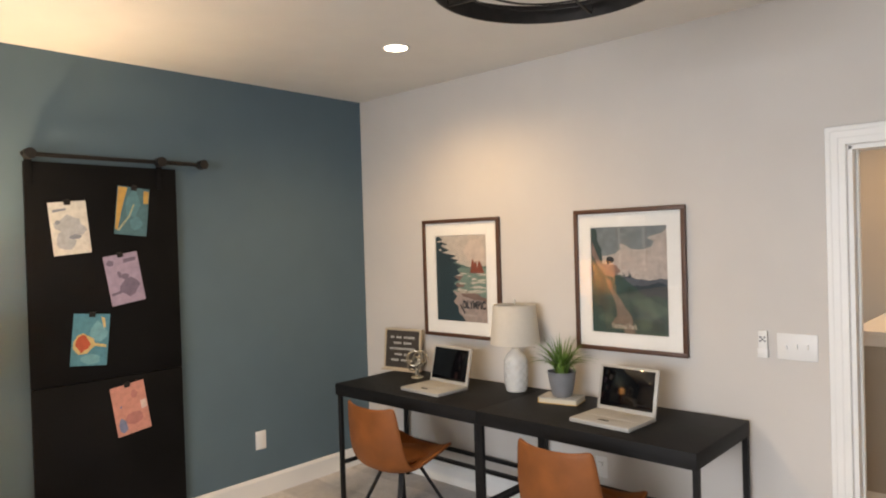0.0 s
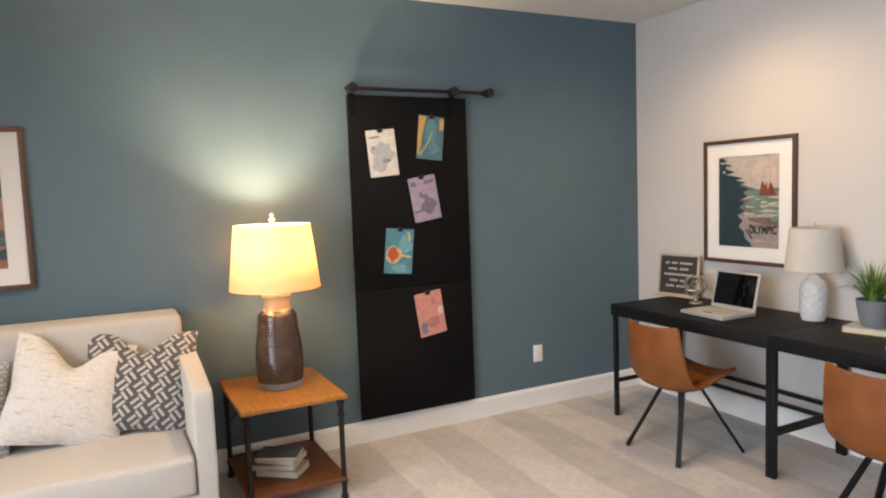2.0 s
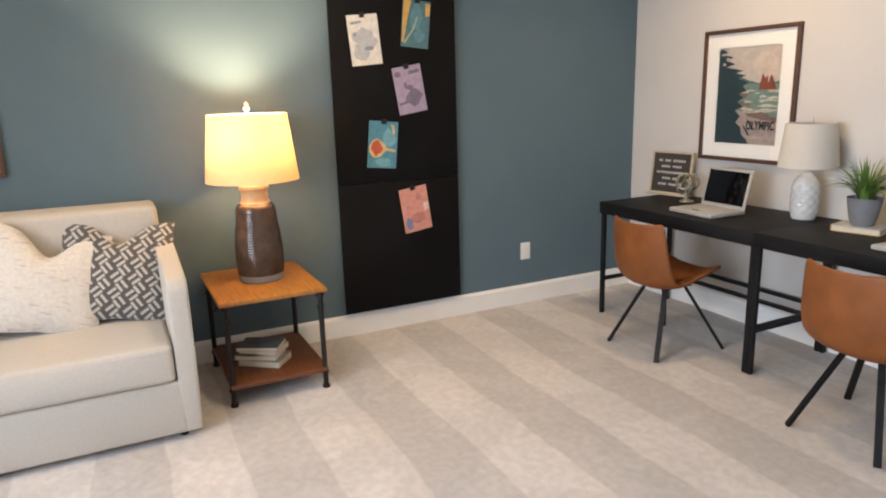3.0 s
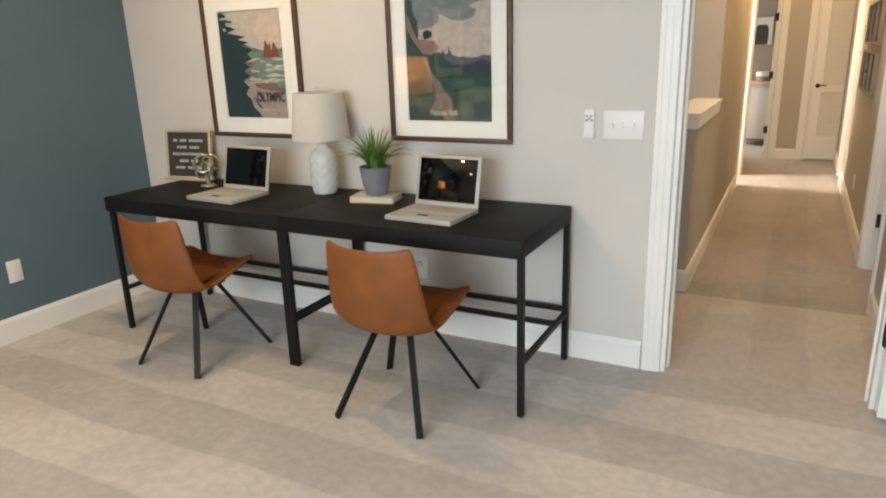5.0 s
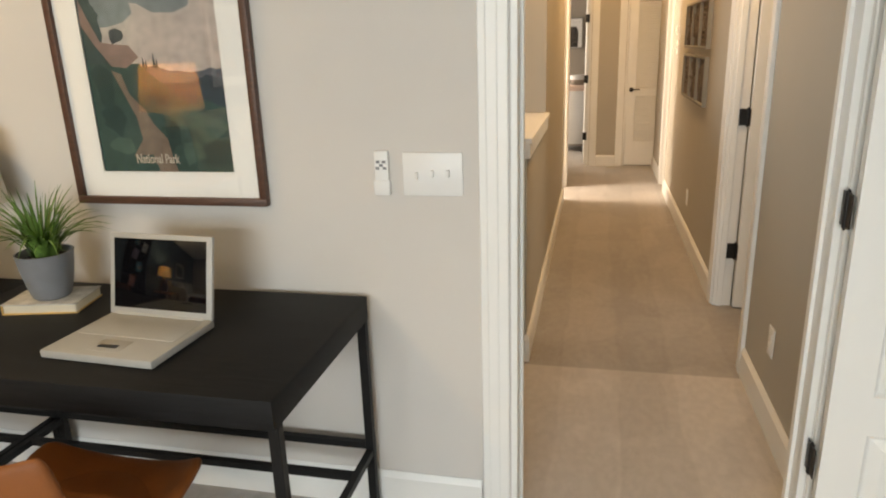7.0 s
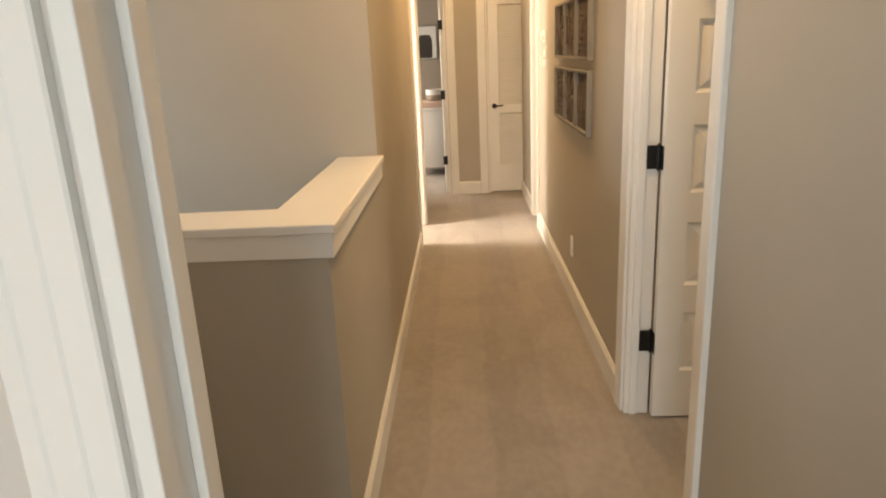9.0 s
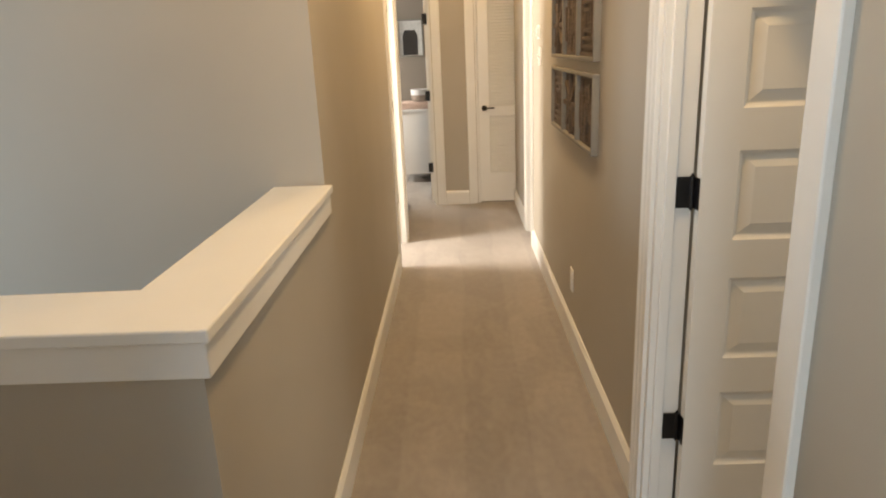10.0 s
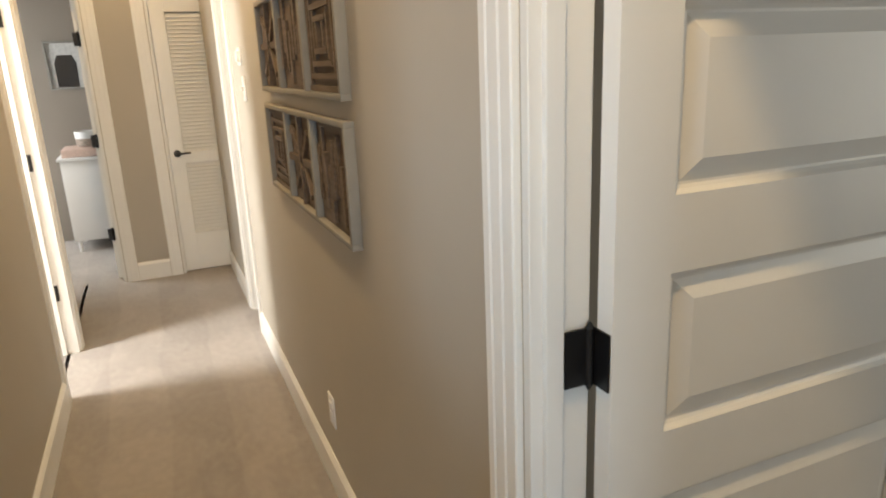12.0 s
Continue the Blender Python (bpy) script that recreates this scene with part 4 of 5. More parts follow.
rg = random.Random(3)
card("pinned_card", "white card with a grey-blue sketch, clipped to the blackboard", 1.415, 1.806, 0.19, 0.285, -5, ink("card_white", 0.66, 0.64, 0.58),
     [(ink("pale_blue", 0.42, 0.44, 0.46), [blob(rg, 0.0, 0.12, 0.7, 0.35), blob(rg, -0.3, -0.5, 0.5, 0.35), blob(rg, 0.4, -0.1, 0.5, 0.2)]), (ink("slate", 0.24, 0.26, 0.30), [blob(rg, -0.6, 0.25, 0.13, 0.08), blob(rg, 0.25, -0.35, 0.35, 0.08), [(-0.8, 0.62), (-0.1, 0.68), (-0.1, 0.76), (-0.8, 0.72)]])])
card("pinned_card", "teal and yellow map card clipped to the blackboard", 1.747, 1.90, 0.182, 0.275, 6, ink("card_teal", 0.07, 0.16, 0.19),
     [(ink("map_yellow", 0.55, 0.33, 0.09), [[(-1, 1), (-0.4, 1), (-0.62, 0.2), (-0.8, -0.8), (-1, -0.8)], [(0.62, 0.9), (1, 0.9), (1, 0.4), (0.66, 0.35)]]), (ink("map_teal", 0.09, 0.22, 0.26), [blob(rg, 0.0, 0.3, 0.42, 0.6), blob(rg, 0.3, -0.5, 0.4, 0.3)]), (ink("map_line", 0.36, 0.38, 0.26), [[(-0.85, -0.85), (-0.7, -0.85), (-0.1, -0.2), (0.12, 0.3), (0.02, 0.3), (-0.2, -0.2)]])])
card("pinned_card", "lilac card with a dark round drawing, clipped to the blackboard", 1.692, 1.517, 0.19, 0.283, -9, ink("card_lilac", 0.33, 0.27, 0.37),
     [(ink("plum", 0.16, 0.13, 0.19), [blob(rg, 0.2, -0.35, 0.55, 0.38), blob(rg, 0.05, 0.1, 0.22, 0.12), blob(rg, -0.25, 0.2, 0.12, 0.14), blob(rg, -0.65, 0.7, 0.2, 0.12), [(0.1, 0.62), (0.85, 0.66), (0.85, 0.8), (0.1, 0.78)], [(-0.9, -0.6), (-0.3, -0.55), (-0.3, -0.45), (-0.9, -0.5)]])])
card("pinned_card", "turquoise card with an orange-red patch, clipped to the blackboard", 1.498, 1.193, 0.19, 0.283, 6, ink("card_turq", 0.07, 0.23, 0.31),
     [(ink("turq_light", 0.14, 0.34, 0.42), [blob(rg, 0.4, 0.3, 0.5, 0.4), blob(rg, 0.1, -0.75, 0.6, 0.2)]), (ink("sand", 0.55, 0.42, 0.20), [blob(rg, -0.35, -0.22, 0.52, 0.42), [(0.5, 0.9), (0.7, 0.85), (0.8, 0.5), (0.68, 0.45)], [(0.1, -0.1), (0.9, -0.2), (0.9, -0.3), (0.1, -0.22)]]), (ink("brick", 0.45, 0.09, 0.045), [blob(rg, -0.4, -0.15, 0.36, 0.3)])])
card("pinned_card", "salmon pink card with small blue marks, clipped to the blackboard", 1.702, 0.775, 0.19, 0.285, -8, ink("card_pink", 0.55, 0.25, 0.20),
     [(ink("rose", 0.42, 0.17, 0.15), [blob(rg, 0.1, -0.4, 0.6, 0.25), blob(rg, 0.3, 0.55, 0.2, 0.15)]), (ink("blue_mark", 0.16, 0.19, 0.30), [blob(rg, -0.6, -0.6, 0.25, 0.28), blob(rg, -0.55, 0.15, 0.06, 0.05)]), (ink("pale_patch", 0.62, 0.5, 0.46), [[(0.6, -0.15), (0.94, -0.12), (0.94, 0.22), (0.6, 0.2)]])])


# ---- desks ----
def desk(at):
    t = thing("writing_desk", "black oak desk on a slim black metal frame", "desk", at, 0, "desks along the wall")
    w, d, H = 1.195, 0.64, 0.765
    part("desktop", rbox(0, w, 0, d, H - 0.075, H, 0.003), M_DESK, t)
    e = 0.014
    for x in (e, w - e):
        for y in (0.03, d - 0.02):
            part("leg", soft(bar(bmesh.new(), (x, y, 0), (x, y, H - 0.0755), 0.027, 0.027), 0.002, 1), M_DESKM, t)
        part("side_rail", bar(bmesh.new(), (x, 0.044, 0.24), (x, d - 0.034, 0.24), 0.022, 0.022), M_DESKM, t)
    part("stretcher", bar(bmesh.new(), (e + 0.014, d - 0.02, 0.262), (w - e - 0.014, d - 0.02, 0.262), 0.022, 0.022), M_DESKM, t)
    part("stretcher", bar(bmesh.new(), (e + 0.0115, d - 0.16, 0.24), (w - e - 0.0115, d - 0.16, 0.24), 0.022, 0.022), M_DESKM, t)
    return t


d1 = desk((-3.392, 2.846, 0))
copy_thing(d1, pose(-2.1965, 2.846, 0))


# ---- chairs ----
def bucket_chair(at, turn):
    t = thing("bucket_chair", "cognac brown leather bucket chair on splayed black metal legs", "chair", at, turn, "chairs at the desk")
    prof = [(0.24, 0.452), (0.205, 0.464), (0.12, 0.448), (0.02, 0.428), (-0.08, 0.408), (-0.155, 0.402), (-0.205, 0.428), (-0.232, 0.50), (-0.243, 0.60), (-0.247, 0.70), (-0.25, 0.765)]
    half = [0.205, 0.23, 0.238, 0.237, 0.233, 0.226, 0.222, 0.216, 0.206, 0.196, 0.186]
    lift = [0.035, 0.055, 0.055, 0.048, 0.04, 0.036, 0.04, 0.04, 0.03, 0.022, 0.02]
    fwd = [-0.03, -0.008, 0.0, 0.008, 0.015, 0.035, 0.055, 0.06, 0.055, 0.048, 0.04]
    n = 12
    bm = bmesh.new()
    grid = []
    for (y, z), hw, l, f in zip(prof, half, lift, fwd):
        row = []
        for i in range(n + 1):
            u = 2 * i / n - 1
            k = abs(u) ** 2.6
            row.append(bm.verts.new((hw * u, y + f * k, z + l * k)))
        grid.append(row)
    for a, b in zip(grid, grid[1:]):
        for i in range(n):
            bm.faces.new((a[i], a[i + 1], b[i + 1], b[i]))
    shell = part("seat_shell", bm, M_LEATHER, t)
    so = shell.modifiers.new("thick", "SOLIDIFY")
    so.thickness, so.offset = 0.024, 1.0
    sb = shell.modifiers.new("smooth", "SUBSURF")
    sb.levels = sb.render_levels = 2
    part("seat_pad", rbox(-0.16, 0.16, -0.10, 0.19, 0.428, 0.456, 0.012, 3), M_LEATHER, t)
    part("mount", rbox(-0.11, 0.11, -0.11, 0.10, 0.372, 0.392, 0.004), M_DESKM, t)
    for sx in (-1, 1):
        for y0, y1 in ((-0.07, -0.238), (0.07, 0.24)):
            bm = bmesh.new()
            bar(bm, (sx * (0.20 if y0 < 0 else 0.235), y1, 0.0), (sx * 0.075, y0, 0.376), 0.028, 0.016)
            part("leg", bm, M_DESKM, t)
    return t


c1 = bucket_chair((-1.515, 2.79, 0), 0)
copy_thing(c1, pose(-2.735, 2.80, 0, 0, 0, 0))


cord = thing("power_cord", "short white cord plugged into the outlet", "cord", (0, 0, 0))
part("plug", rbox(-1.845, -1.815, WY - 0.035, WY - 0.0085, 0.367, 0.393, 0.004), M_PLASTIC, cord)
bm = bmesh.new()
pts = [(-1.83 - 0.028 * k, WY - 0.03 + 0.003 * k, 0.38 - 0.012 * math.sin(k * 0.5)) for k in range(8)]
for a, b in zip(pts, pts[1:]):
    rod(bm, a, b, 0.0035, None, 8)
part("cable", bm, M_PLASTIC, cord)

# ---- things on the desks ----
TZ = 0.765


def laptop(at, turn):
    t = thing("laptop", "open silver laptop with a dark screen", "laptop", at, turn, "laptops on the desks")
    part("base", rbox(-0.165, 0.165, -0.13, 0.13, 0.002, 0.024, 0.005), M_SILVER, t)
    part("keyboard", rbox(-0.145, 0.145, -0.02, 0.10, 0.0235, 0.0255, 0.0008), M_SILVER, t)
    part("trackpad", rbox(-0.045, 0.045, -0.105, -0.04, 0.0235, 0.0248, 0.0006), M_SILVER, t)
    part("badge", rbox(-0.03, 0.025, -0.085, -0.068, 0.0245, 0.026, 0.0006), M_SCREEN, t, "small black strip")
    lid = part("lid", rbox(-0.165, 0.165, 0.0, 0.014, 0.0, 0.229, 0.005), M_SILVER, t)
    lid.matrix_basis = pose(0, 0.118, 0.024, -13, 0, 0)
    part("screen", rbox(-0.148, 0.148, -0.0015, 0.001, 0.02, 0.215, 0.0006), M_SCREEN, lid, "dark glossy screen")
    part("hinge_bar", rod(bmesh.new(), (-0.14, 0.122, 0.024), (0.14, 0.122, 0.024), 0.006), M_SILVER, t)
    return t


l1 = laptop((-1.51, 3.075, TZ), -3)
copy_thing(l1, pose(-2.715, 3.075, TZ, 0, 0, -3))

# white desk lamp
dlamp = thing("desk_lamp", "white quilted ceramic lamp with a white drum shade, unlit", "table lamp", (-2.298, 3.355, TZ))
dlamp.scale = (0.9, 0.9, 1.0)
outline = [(0.0, 0.064), (0.014, 0.071), (0.05, 0.0765), (0.12, 0.078), (0.18, 0.076), (0.207, 0.069), (0.226, 0.055), (0.24, 0.036), (0.256, 0.024)]
bm = bmesh.new()
rings = []
for k in range(53):
    z = 0.002 + 0.254 * k / 52
    r = float(np.interp(z, [o[0] for o in outline], [o[1] for o in outline]))
    amp = 0.0065 * max(0.0, min(1.0, (z - 0.012) / 0.03, (0.215 - z) / 0.03))
    row = []
    for i in range(72):
        a = 2 * math.pi * i / 72
        p, q = 4.5 * a + z * 62, 4.5 * a - z * 62
        row.append(bm.verts.new(((r + amp * (abs(math.sin(p) * math.sin(q)) ** 0.7 - 0.3)) * math.cos(a), (r + amp * (abs(math.sin(p) * math.sin(q)) ** 0.7 - 0.3)) * math.sin(a), z)))
    rings.append(row)
for a, b in zip(rings, rings[1:]):
    for i in range(72):
        j = (i + 1) % 72
        bm.faces.new((a[i], a[j], b[j], b[i]))
bm.faces.new(rings[0][::-1])
bm.faces.new(rings[-1])
part("base", bm, M_PORC, dlamp, "white quilted ceramic base")
part("neck", rod(bmesh.new(), (0, 0, 0.256), (0, 0, 0.30), 0.009), M_STEEL, dlamp)
part("shade", lathe([(0.166, 0.285), (0.14, 0.518), (0.1375, 0.518), (0.1635, 0.285), (0.166, 0.285)], 56, False), M_SHADE, dlamp, "white drum shade")
part("harp", rod(bmesh.new(), (0, 0, 0.30), (0, 0, 0.528), 0.003), M_STEEL, dlamp)
bm = bmesh.new()
for k in range(3):
    a = 2 * math.pi * k / 3
    rod(bm, (0, 0, 0.515), (0.1385 * math.cos(a), 0.1385 * math.sin(a), 0.515), 0.0025)
part("spider", bm, M_STEEL, dlamp)
part("finial", lathe([(0.0, 0.523), (0.008, 0.525), (0.006, 0.535), (0.010, 0.545), (0.0, 0.555)], 16, False), M_PORC, dlamp)

# book and plant
book = thing("book", "thick paperback lying flat with a yellow spine", "book", (-1.935, 3.285, TZ), 12)
part("page_block", rbox(-0.108, 0.108, -0.07, 0.075, 0.003, 0.028, 0.001), M_PAPER, book)
part("cover", rbox(-0.112, 0.112, -0.075, 0.078, 0.028, 0.031, 0.001), M_COVER, book)
part("cover", rbox(-0.112, 0.112, -0.075, 0.078, 0.0, 0.003, 0.001), M_GOLD, book)
part("spine", rbox(-0.112, -0.1085, -0.075, 0.078, 0.003, 0.028, 0.0008), M_GOLD, book, "yellow spine")
pot = thing("potted_plant", "grass-like green plant in a grey ceramic pot on a book", "plant", (-1.93, 3.285, TZ + 0.031))
part("pot", lathe([(0.0, 0.001), (0.047, 0.001), (0.054, 0.008), (0.064, 0.045), (0.074, 0.10), (0.0785, 0.135), (0.080, 0.14), (0.075, 0.14), (0.072, 0.118), (0.0, 0.118)], 48, False), M_GREY, pot, "grey ceramic pot")
part("soil", lathe([(0.0, 0.124), (0.05, 0.122), (0.0725, 0.119)], 32, False), M_SOIL, pot)
rp = random.Random(21)
for k in range(120):
    a, lean, ln = rp.uniform(0, 2 * math.pi), rp.uniform(0.04, 0.95) ** 0.9, rp.uniform(0.16, 0.255)
    r0, wd = rp.uniform(0, 0.035), rp.uniform(0.0035, 0.0068)
    side = Vector((-math.sin(a), math.cos(a), 0))
    bm = bmesh.new()
    last = None
    p, ang = Vector((r0 * math.cos(a), r0 * math.sin(a), 0.118)), lean * 0.55
    for i in range(6):
        f = i / 5
        wv = wd * (1 - f ** 2) + 0.0004
        cur = (bm.verts.new(p - side * wv + Vector((0, 0, wv * 0.4))), bm.verts.new(p - Vector((0, 0, 0))), bm.verts.new(p + side * wv + Vector((0, 0, wv * 0.4))))
        if last:
            bm.faces.new((last[0], last[1], cur[1], cur[0]))
            bm.faces.new((last[1], last[2], cur[2], cur[1]))
        last = cur
        p = p + Vector((math.cos(a) * math.sin(ang), math.sin(a) * math.sin(ang), math.cos(ang))) * ln / 5
        ang += lean * 0.43
    part("leaf", bm, M_LEAF, pot)

# letter board
lb = thing("letter_board", "small black felt letter board in a pale wood frame", "letter board", (-3.345, 3.40, TZ), 8)
lb.scale = (1.08, 1.0, 1.06)
lbt = pose(0, 0, 0.004, -7, 0, 0)
o = part("felt", rbox(-0.138, 0.138, 0.004, 0.016, 0.014, 0.262, 0.001), M_FELT, lb)
o.matrix_basis = lbt
for x0, x1, z0, z1 in ((-0.15, 0.15, 0.0, 0.014), (-0.15, 0.15, 0.262, 0.274), (-0.15, -0.138, 0.014, 0.262), (0.138, 0.15, 0.014, 0.262)):
    o = part("frame_strip", rbox(x0, x1, -0.003, 0.02, z0, z1, 0.002), M_PALEWOOD, lb)
    o.matrix_basis = lbt
part("ledge", rbox(-0.152, 0.152, -0.03, 0.03, 0.0005, 0.009, 0.002), M_PALEWOOD, lb)
for i, (txt, wd) in enumerate((("DO YOU REALLY", 0.2), ("KNOW YOUR", 0.15), ("NEIGHBORHOOD", 0.215), ("FROM THE", 0.125), ("LONG STREET", 0.18))):
    step = wd / len(txt)
    for k, ch in enumerate(txt):
        if ch != " ":
            x = -wd / 2 + k * step
            bm = bmesh.new()
            box(bm, x + 0.002, x + step * 0.74, 0.0015, 0.0045, 0.209 - i * 0.038, 0.223 - i * 0.038)
            o = part("letter", bm, M_LETTER, lb)
            o.matrix_basis = lbt

# wire ornament
orn = thing("wire_ornament", "small tangled ornament of smoky rings", "ornament", (-3.075, 3.29, TZ))
orn.scale = (1.12, 1.12, 1.15)
ro = random.Random(8)
for k in range(9):
    bm = torus(bmesh.new(), (0, 0, 0), ro.uniform(0.028, 0.05), 0.0045, 28, 8)
    o = part("ring", bm, M_WIRE, orn)
    o.matrix_basis = pose(ro.uniform(-0.035, 0.035), ro.uniform(-0.02, 0.02), ro.uniform(0.055, 0.12), ro.uniform(40, 140), ro.uniform(-50, 50), ro.uniform(0, 180))
part("foot", lathe([(0.0, 0.0), (0.04, 0.0), (0.036, 0.008), (0.012, 0.014), (0.01, 0.05), (0.0, 0.05)], 24, False), M_WIRE, orn)


# ---- sofa ----
sofa = thing("sofa", "oatmeal linen sofa with slim arms", "sofa", (BX + 0.045, 0.222, 0))
SL = 2.15


def pillowy(x0, x1, y0, y1, z0, z1, w=0.04, puff=0.012):
    """A stuffed block: rounded edges and softly swelling faces."""
    bm = bmesh.new()
    box(bm, x0, x1, y0, y1, z0, z1)
    bmesh.ops.subdivide_edges(bm, edges=bm.edges[:], cuts=7, use_grid_fill=True)
    c, hsz = Vector(((x0 + x1) / 2, (y0 + y1) / 2, (z0 + z1) / 2)), Vector(((x1 - x0) / 2, (y1 - y0) / 2, (z1 - z0) / 2))
    for v in bm.verts:
        r = v.co - c
        u = [r[i] / hsz[i] for i in range(3)]
        for i in range(3):
            a, b = u[(i + 1) % 3], u[(i + 2) % 3]
            if abs(abs(u[i]) - 1) < 1e-4:
                v.co[i] += math.copysign(puff * (1 - a * a) * (1 - b * b), u[i])
    edges = [e for e in bm.edges if len(e.link_faces) == 2 and e.calc_face_angle(0) > 1.0]
    bmesh.ops.bevel(bm, geom=edges, offset=w, segments=3, affect="EDGES", profile=0.5, clamp_overlap=True)
    return bm


part("frame", rbox(0.0, 0.865, -SL + 0.06, -0.06, 0.03, 0.285, 0.02, 3), M_SOFA, sofa)
part("back", pillowy(0.0, 0.26, -SL + 0.07, -0.05, 0.26, 0.985, 0.028, 0.01), M_SOFA, sofa)
for k, y1 in ((0, 0.0), (1, -SL + 0.085)):
    b = bmesh.new()
    prof = [(0.0, 0.03), (0.86, 0.03), (0.872, 0.40), (0.875, 0.70), (0.855, 0.742), (0.55, 0.78), (0.2, 0.815), (0.0, 0.82)]
    a_, c_ = [b.verts.new((x, y1 - 0.085, z)) for x, z in prof], [b.verts.new((x, y1, z)) for x, z in prof]
    b.faces.new(a_)
    b.faces.new(c_[::-1])
    for i in range(len(prof)):
        j = (i + 1) % len(prof)
        b.faces.new((a_[i], c_[i], c_[j], a_[j]))
    soft(b, 0.014, 3)
    part("arm", b, M_SOFA, sofa)
part("seat_cushion", pillowy(0.2, 0.885, -1.06, -0.092, 0.29, 0.462, 0.035, 0.014), M_SOFA, sofa)
part("seat_cushion", pillowy(0.2, 0.885, -2.055, -1.068, 0.29, 0.462, 0.035, 0.014), M_SOFA, sofa)
for x in (0.06, 0.8):
    for y in (-0.08, -SL + 0.08):
        part("foot", rod(bmesh.new(), (x, y, 0), (x, y, 0.035), 0.018, 0.022), M_DESKM, sofa)


def cushion_material(name, a, b, kind):
    m = mat(name, a, 0.95, 0, 0.08, 60, 0.5, 500, spec=0.15, sheen=0.2)
    t = m.node_tree
    p = t.nodes["Principled BSDF"]
    old = p.inputs["Base Color"].links[0].from_socket
    co = t.nodes.new("ShaderNodeTexCoord")
    mx = t.nodes.new("ShaderNodeMix")
    mx.data_type = "RGBA"
    mx.inputs["B"].default_value = (*b, 1)
    t.links.new(old, mx.inputs["A"])
    def step(op, a, b, c=0.0):
        k = t.nodes.new("ShaderNodeMath")
        k.operation = op
        for i, v in enumerate((a, b, c)):
            if isinstance(v, (int, float)):
                k.inputs[i].default_value = v
            else:
                t.links.new(v, k.inputs[i])
        return k.outputs[0]

    r = t.nodes.new("ShaderNodeValToRGB")
    if kind == "weave":
        mp = t.nodes.new("ShaderNodeMapping")
        mp.inputs["Rotation"].default_value = (0, radians(38), 0)
        t.links.new(co.outputs["Object"], mp.inputs[0])
        sep = t.nodes.new("ShaderNodeSeparateXYZ")
        t.links.new(mp.outputs[0], sep.inputs[0])

        # basket weave: pairs of strokes that turn by a right angle from cell to cell
        cell = 0.054
        cx, cz = step("FLOOR", step("DIVIDE", sep.outputs["X"], cell), 0.0), step("FLOOR", step("DIVIDE", sep.outputs["Z"], cell), 0.0)
        odd = step("FLOORED_MODULO", step("ADD", cx, cz), 2.0)
        along = step("ADD", step("MULTIPLY", sep.outputs["X"], odd), step("MULTIPLY", sep.outputs["Z"], step("SUBTRACT", 1.0, odd)))
        across = step("ADD", step("MULTIPLY", sep.outputs["Z"], odd), step("MULTIPLY", sep.outputs["X"], step("SUBTRACT", 1.0, odd)))
        stroke = step("LESS_THAN", step("FLOORED_MODULO", along, cell / 2), cell * 0.24)
        inside = step("COMPARE", step("FLOORED_MODULO", across, cell), cell / 2, cell * 0.40)
        t.links.new(step("MULTIPLY", stroke, inside), mx.inputs["Factor"])
    elif kind == "stripe":
        # rows of small grey loops between plain bands
        sep = t.nodes.new("ShaderNodeSeparateXYZ")
        t.links.new(co.outputs["Object"], sep.inputs[0])
        px = step("PINGPONG", sep.outputs["X"], 0.012)
        pz = step("MULTIPLY", step("SUBTRACT", step("FLOORED_MODULO", sep.outputs["Z"], 0.058), 0.022), 0.62)
        far = step("SQRT", step("ADD", step("MULTIPLY", px, px), step("MULTIPLY", pz, pz)), 0.0)
        ring = step("COMPARE", far, 0.0088, 0.0030)
        line = step("COMPARE", step("FLOORED_MODULO", sep.outputs["Z"], 0.058), 0.046, 0.003)
        t.links.new(step("MULTIPLY", step("MAXIMUM", ring, line), 0.8), mx.inputs["Factor"])
    else:
        mp = t.nodes.new("ShaderNodeMapping")
        mp.inputs["Scale"].default_value = (16, 16, 72)
        t.links.new(co.outputs["Object"], mp.inputs[0])
        n = t.nodes.new("ShaderNodeTexNoise")
        n.inputs["Scale"].default_value, n.inputs["Detail"].default_value = 1.0, 2
        t.links.new(mp.outputs[0], n.inputs["Vector"])
        lo, hi = 0.60, 0.68
        r.color_ramp.elements[0].position, r.color_ramp.elements[1].position = lo, hi
        t.links.new(n.outputs["Fac"], r.inputs[0])
        t.links.new(r.outputs[0], mx.inputs["Factor"])
    t.links.new(mx.outputs["Result"], p.inputs["Base Color"])
    return m


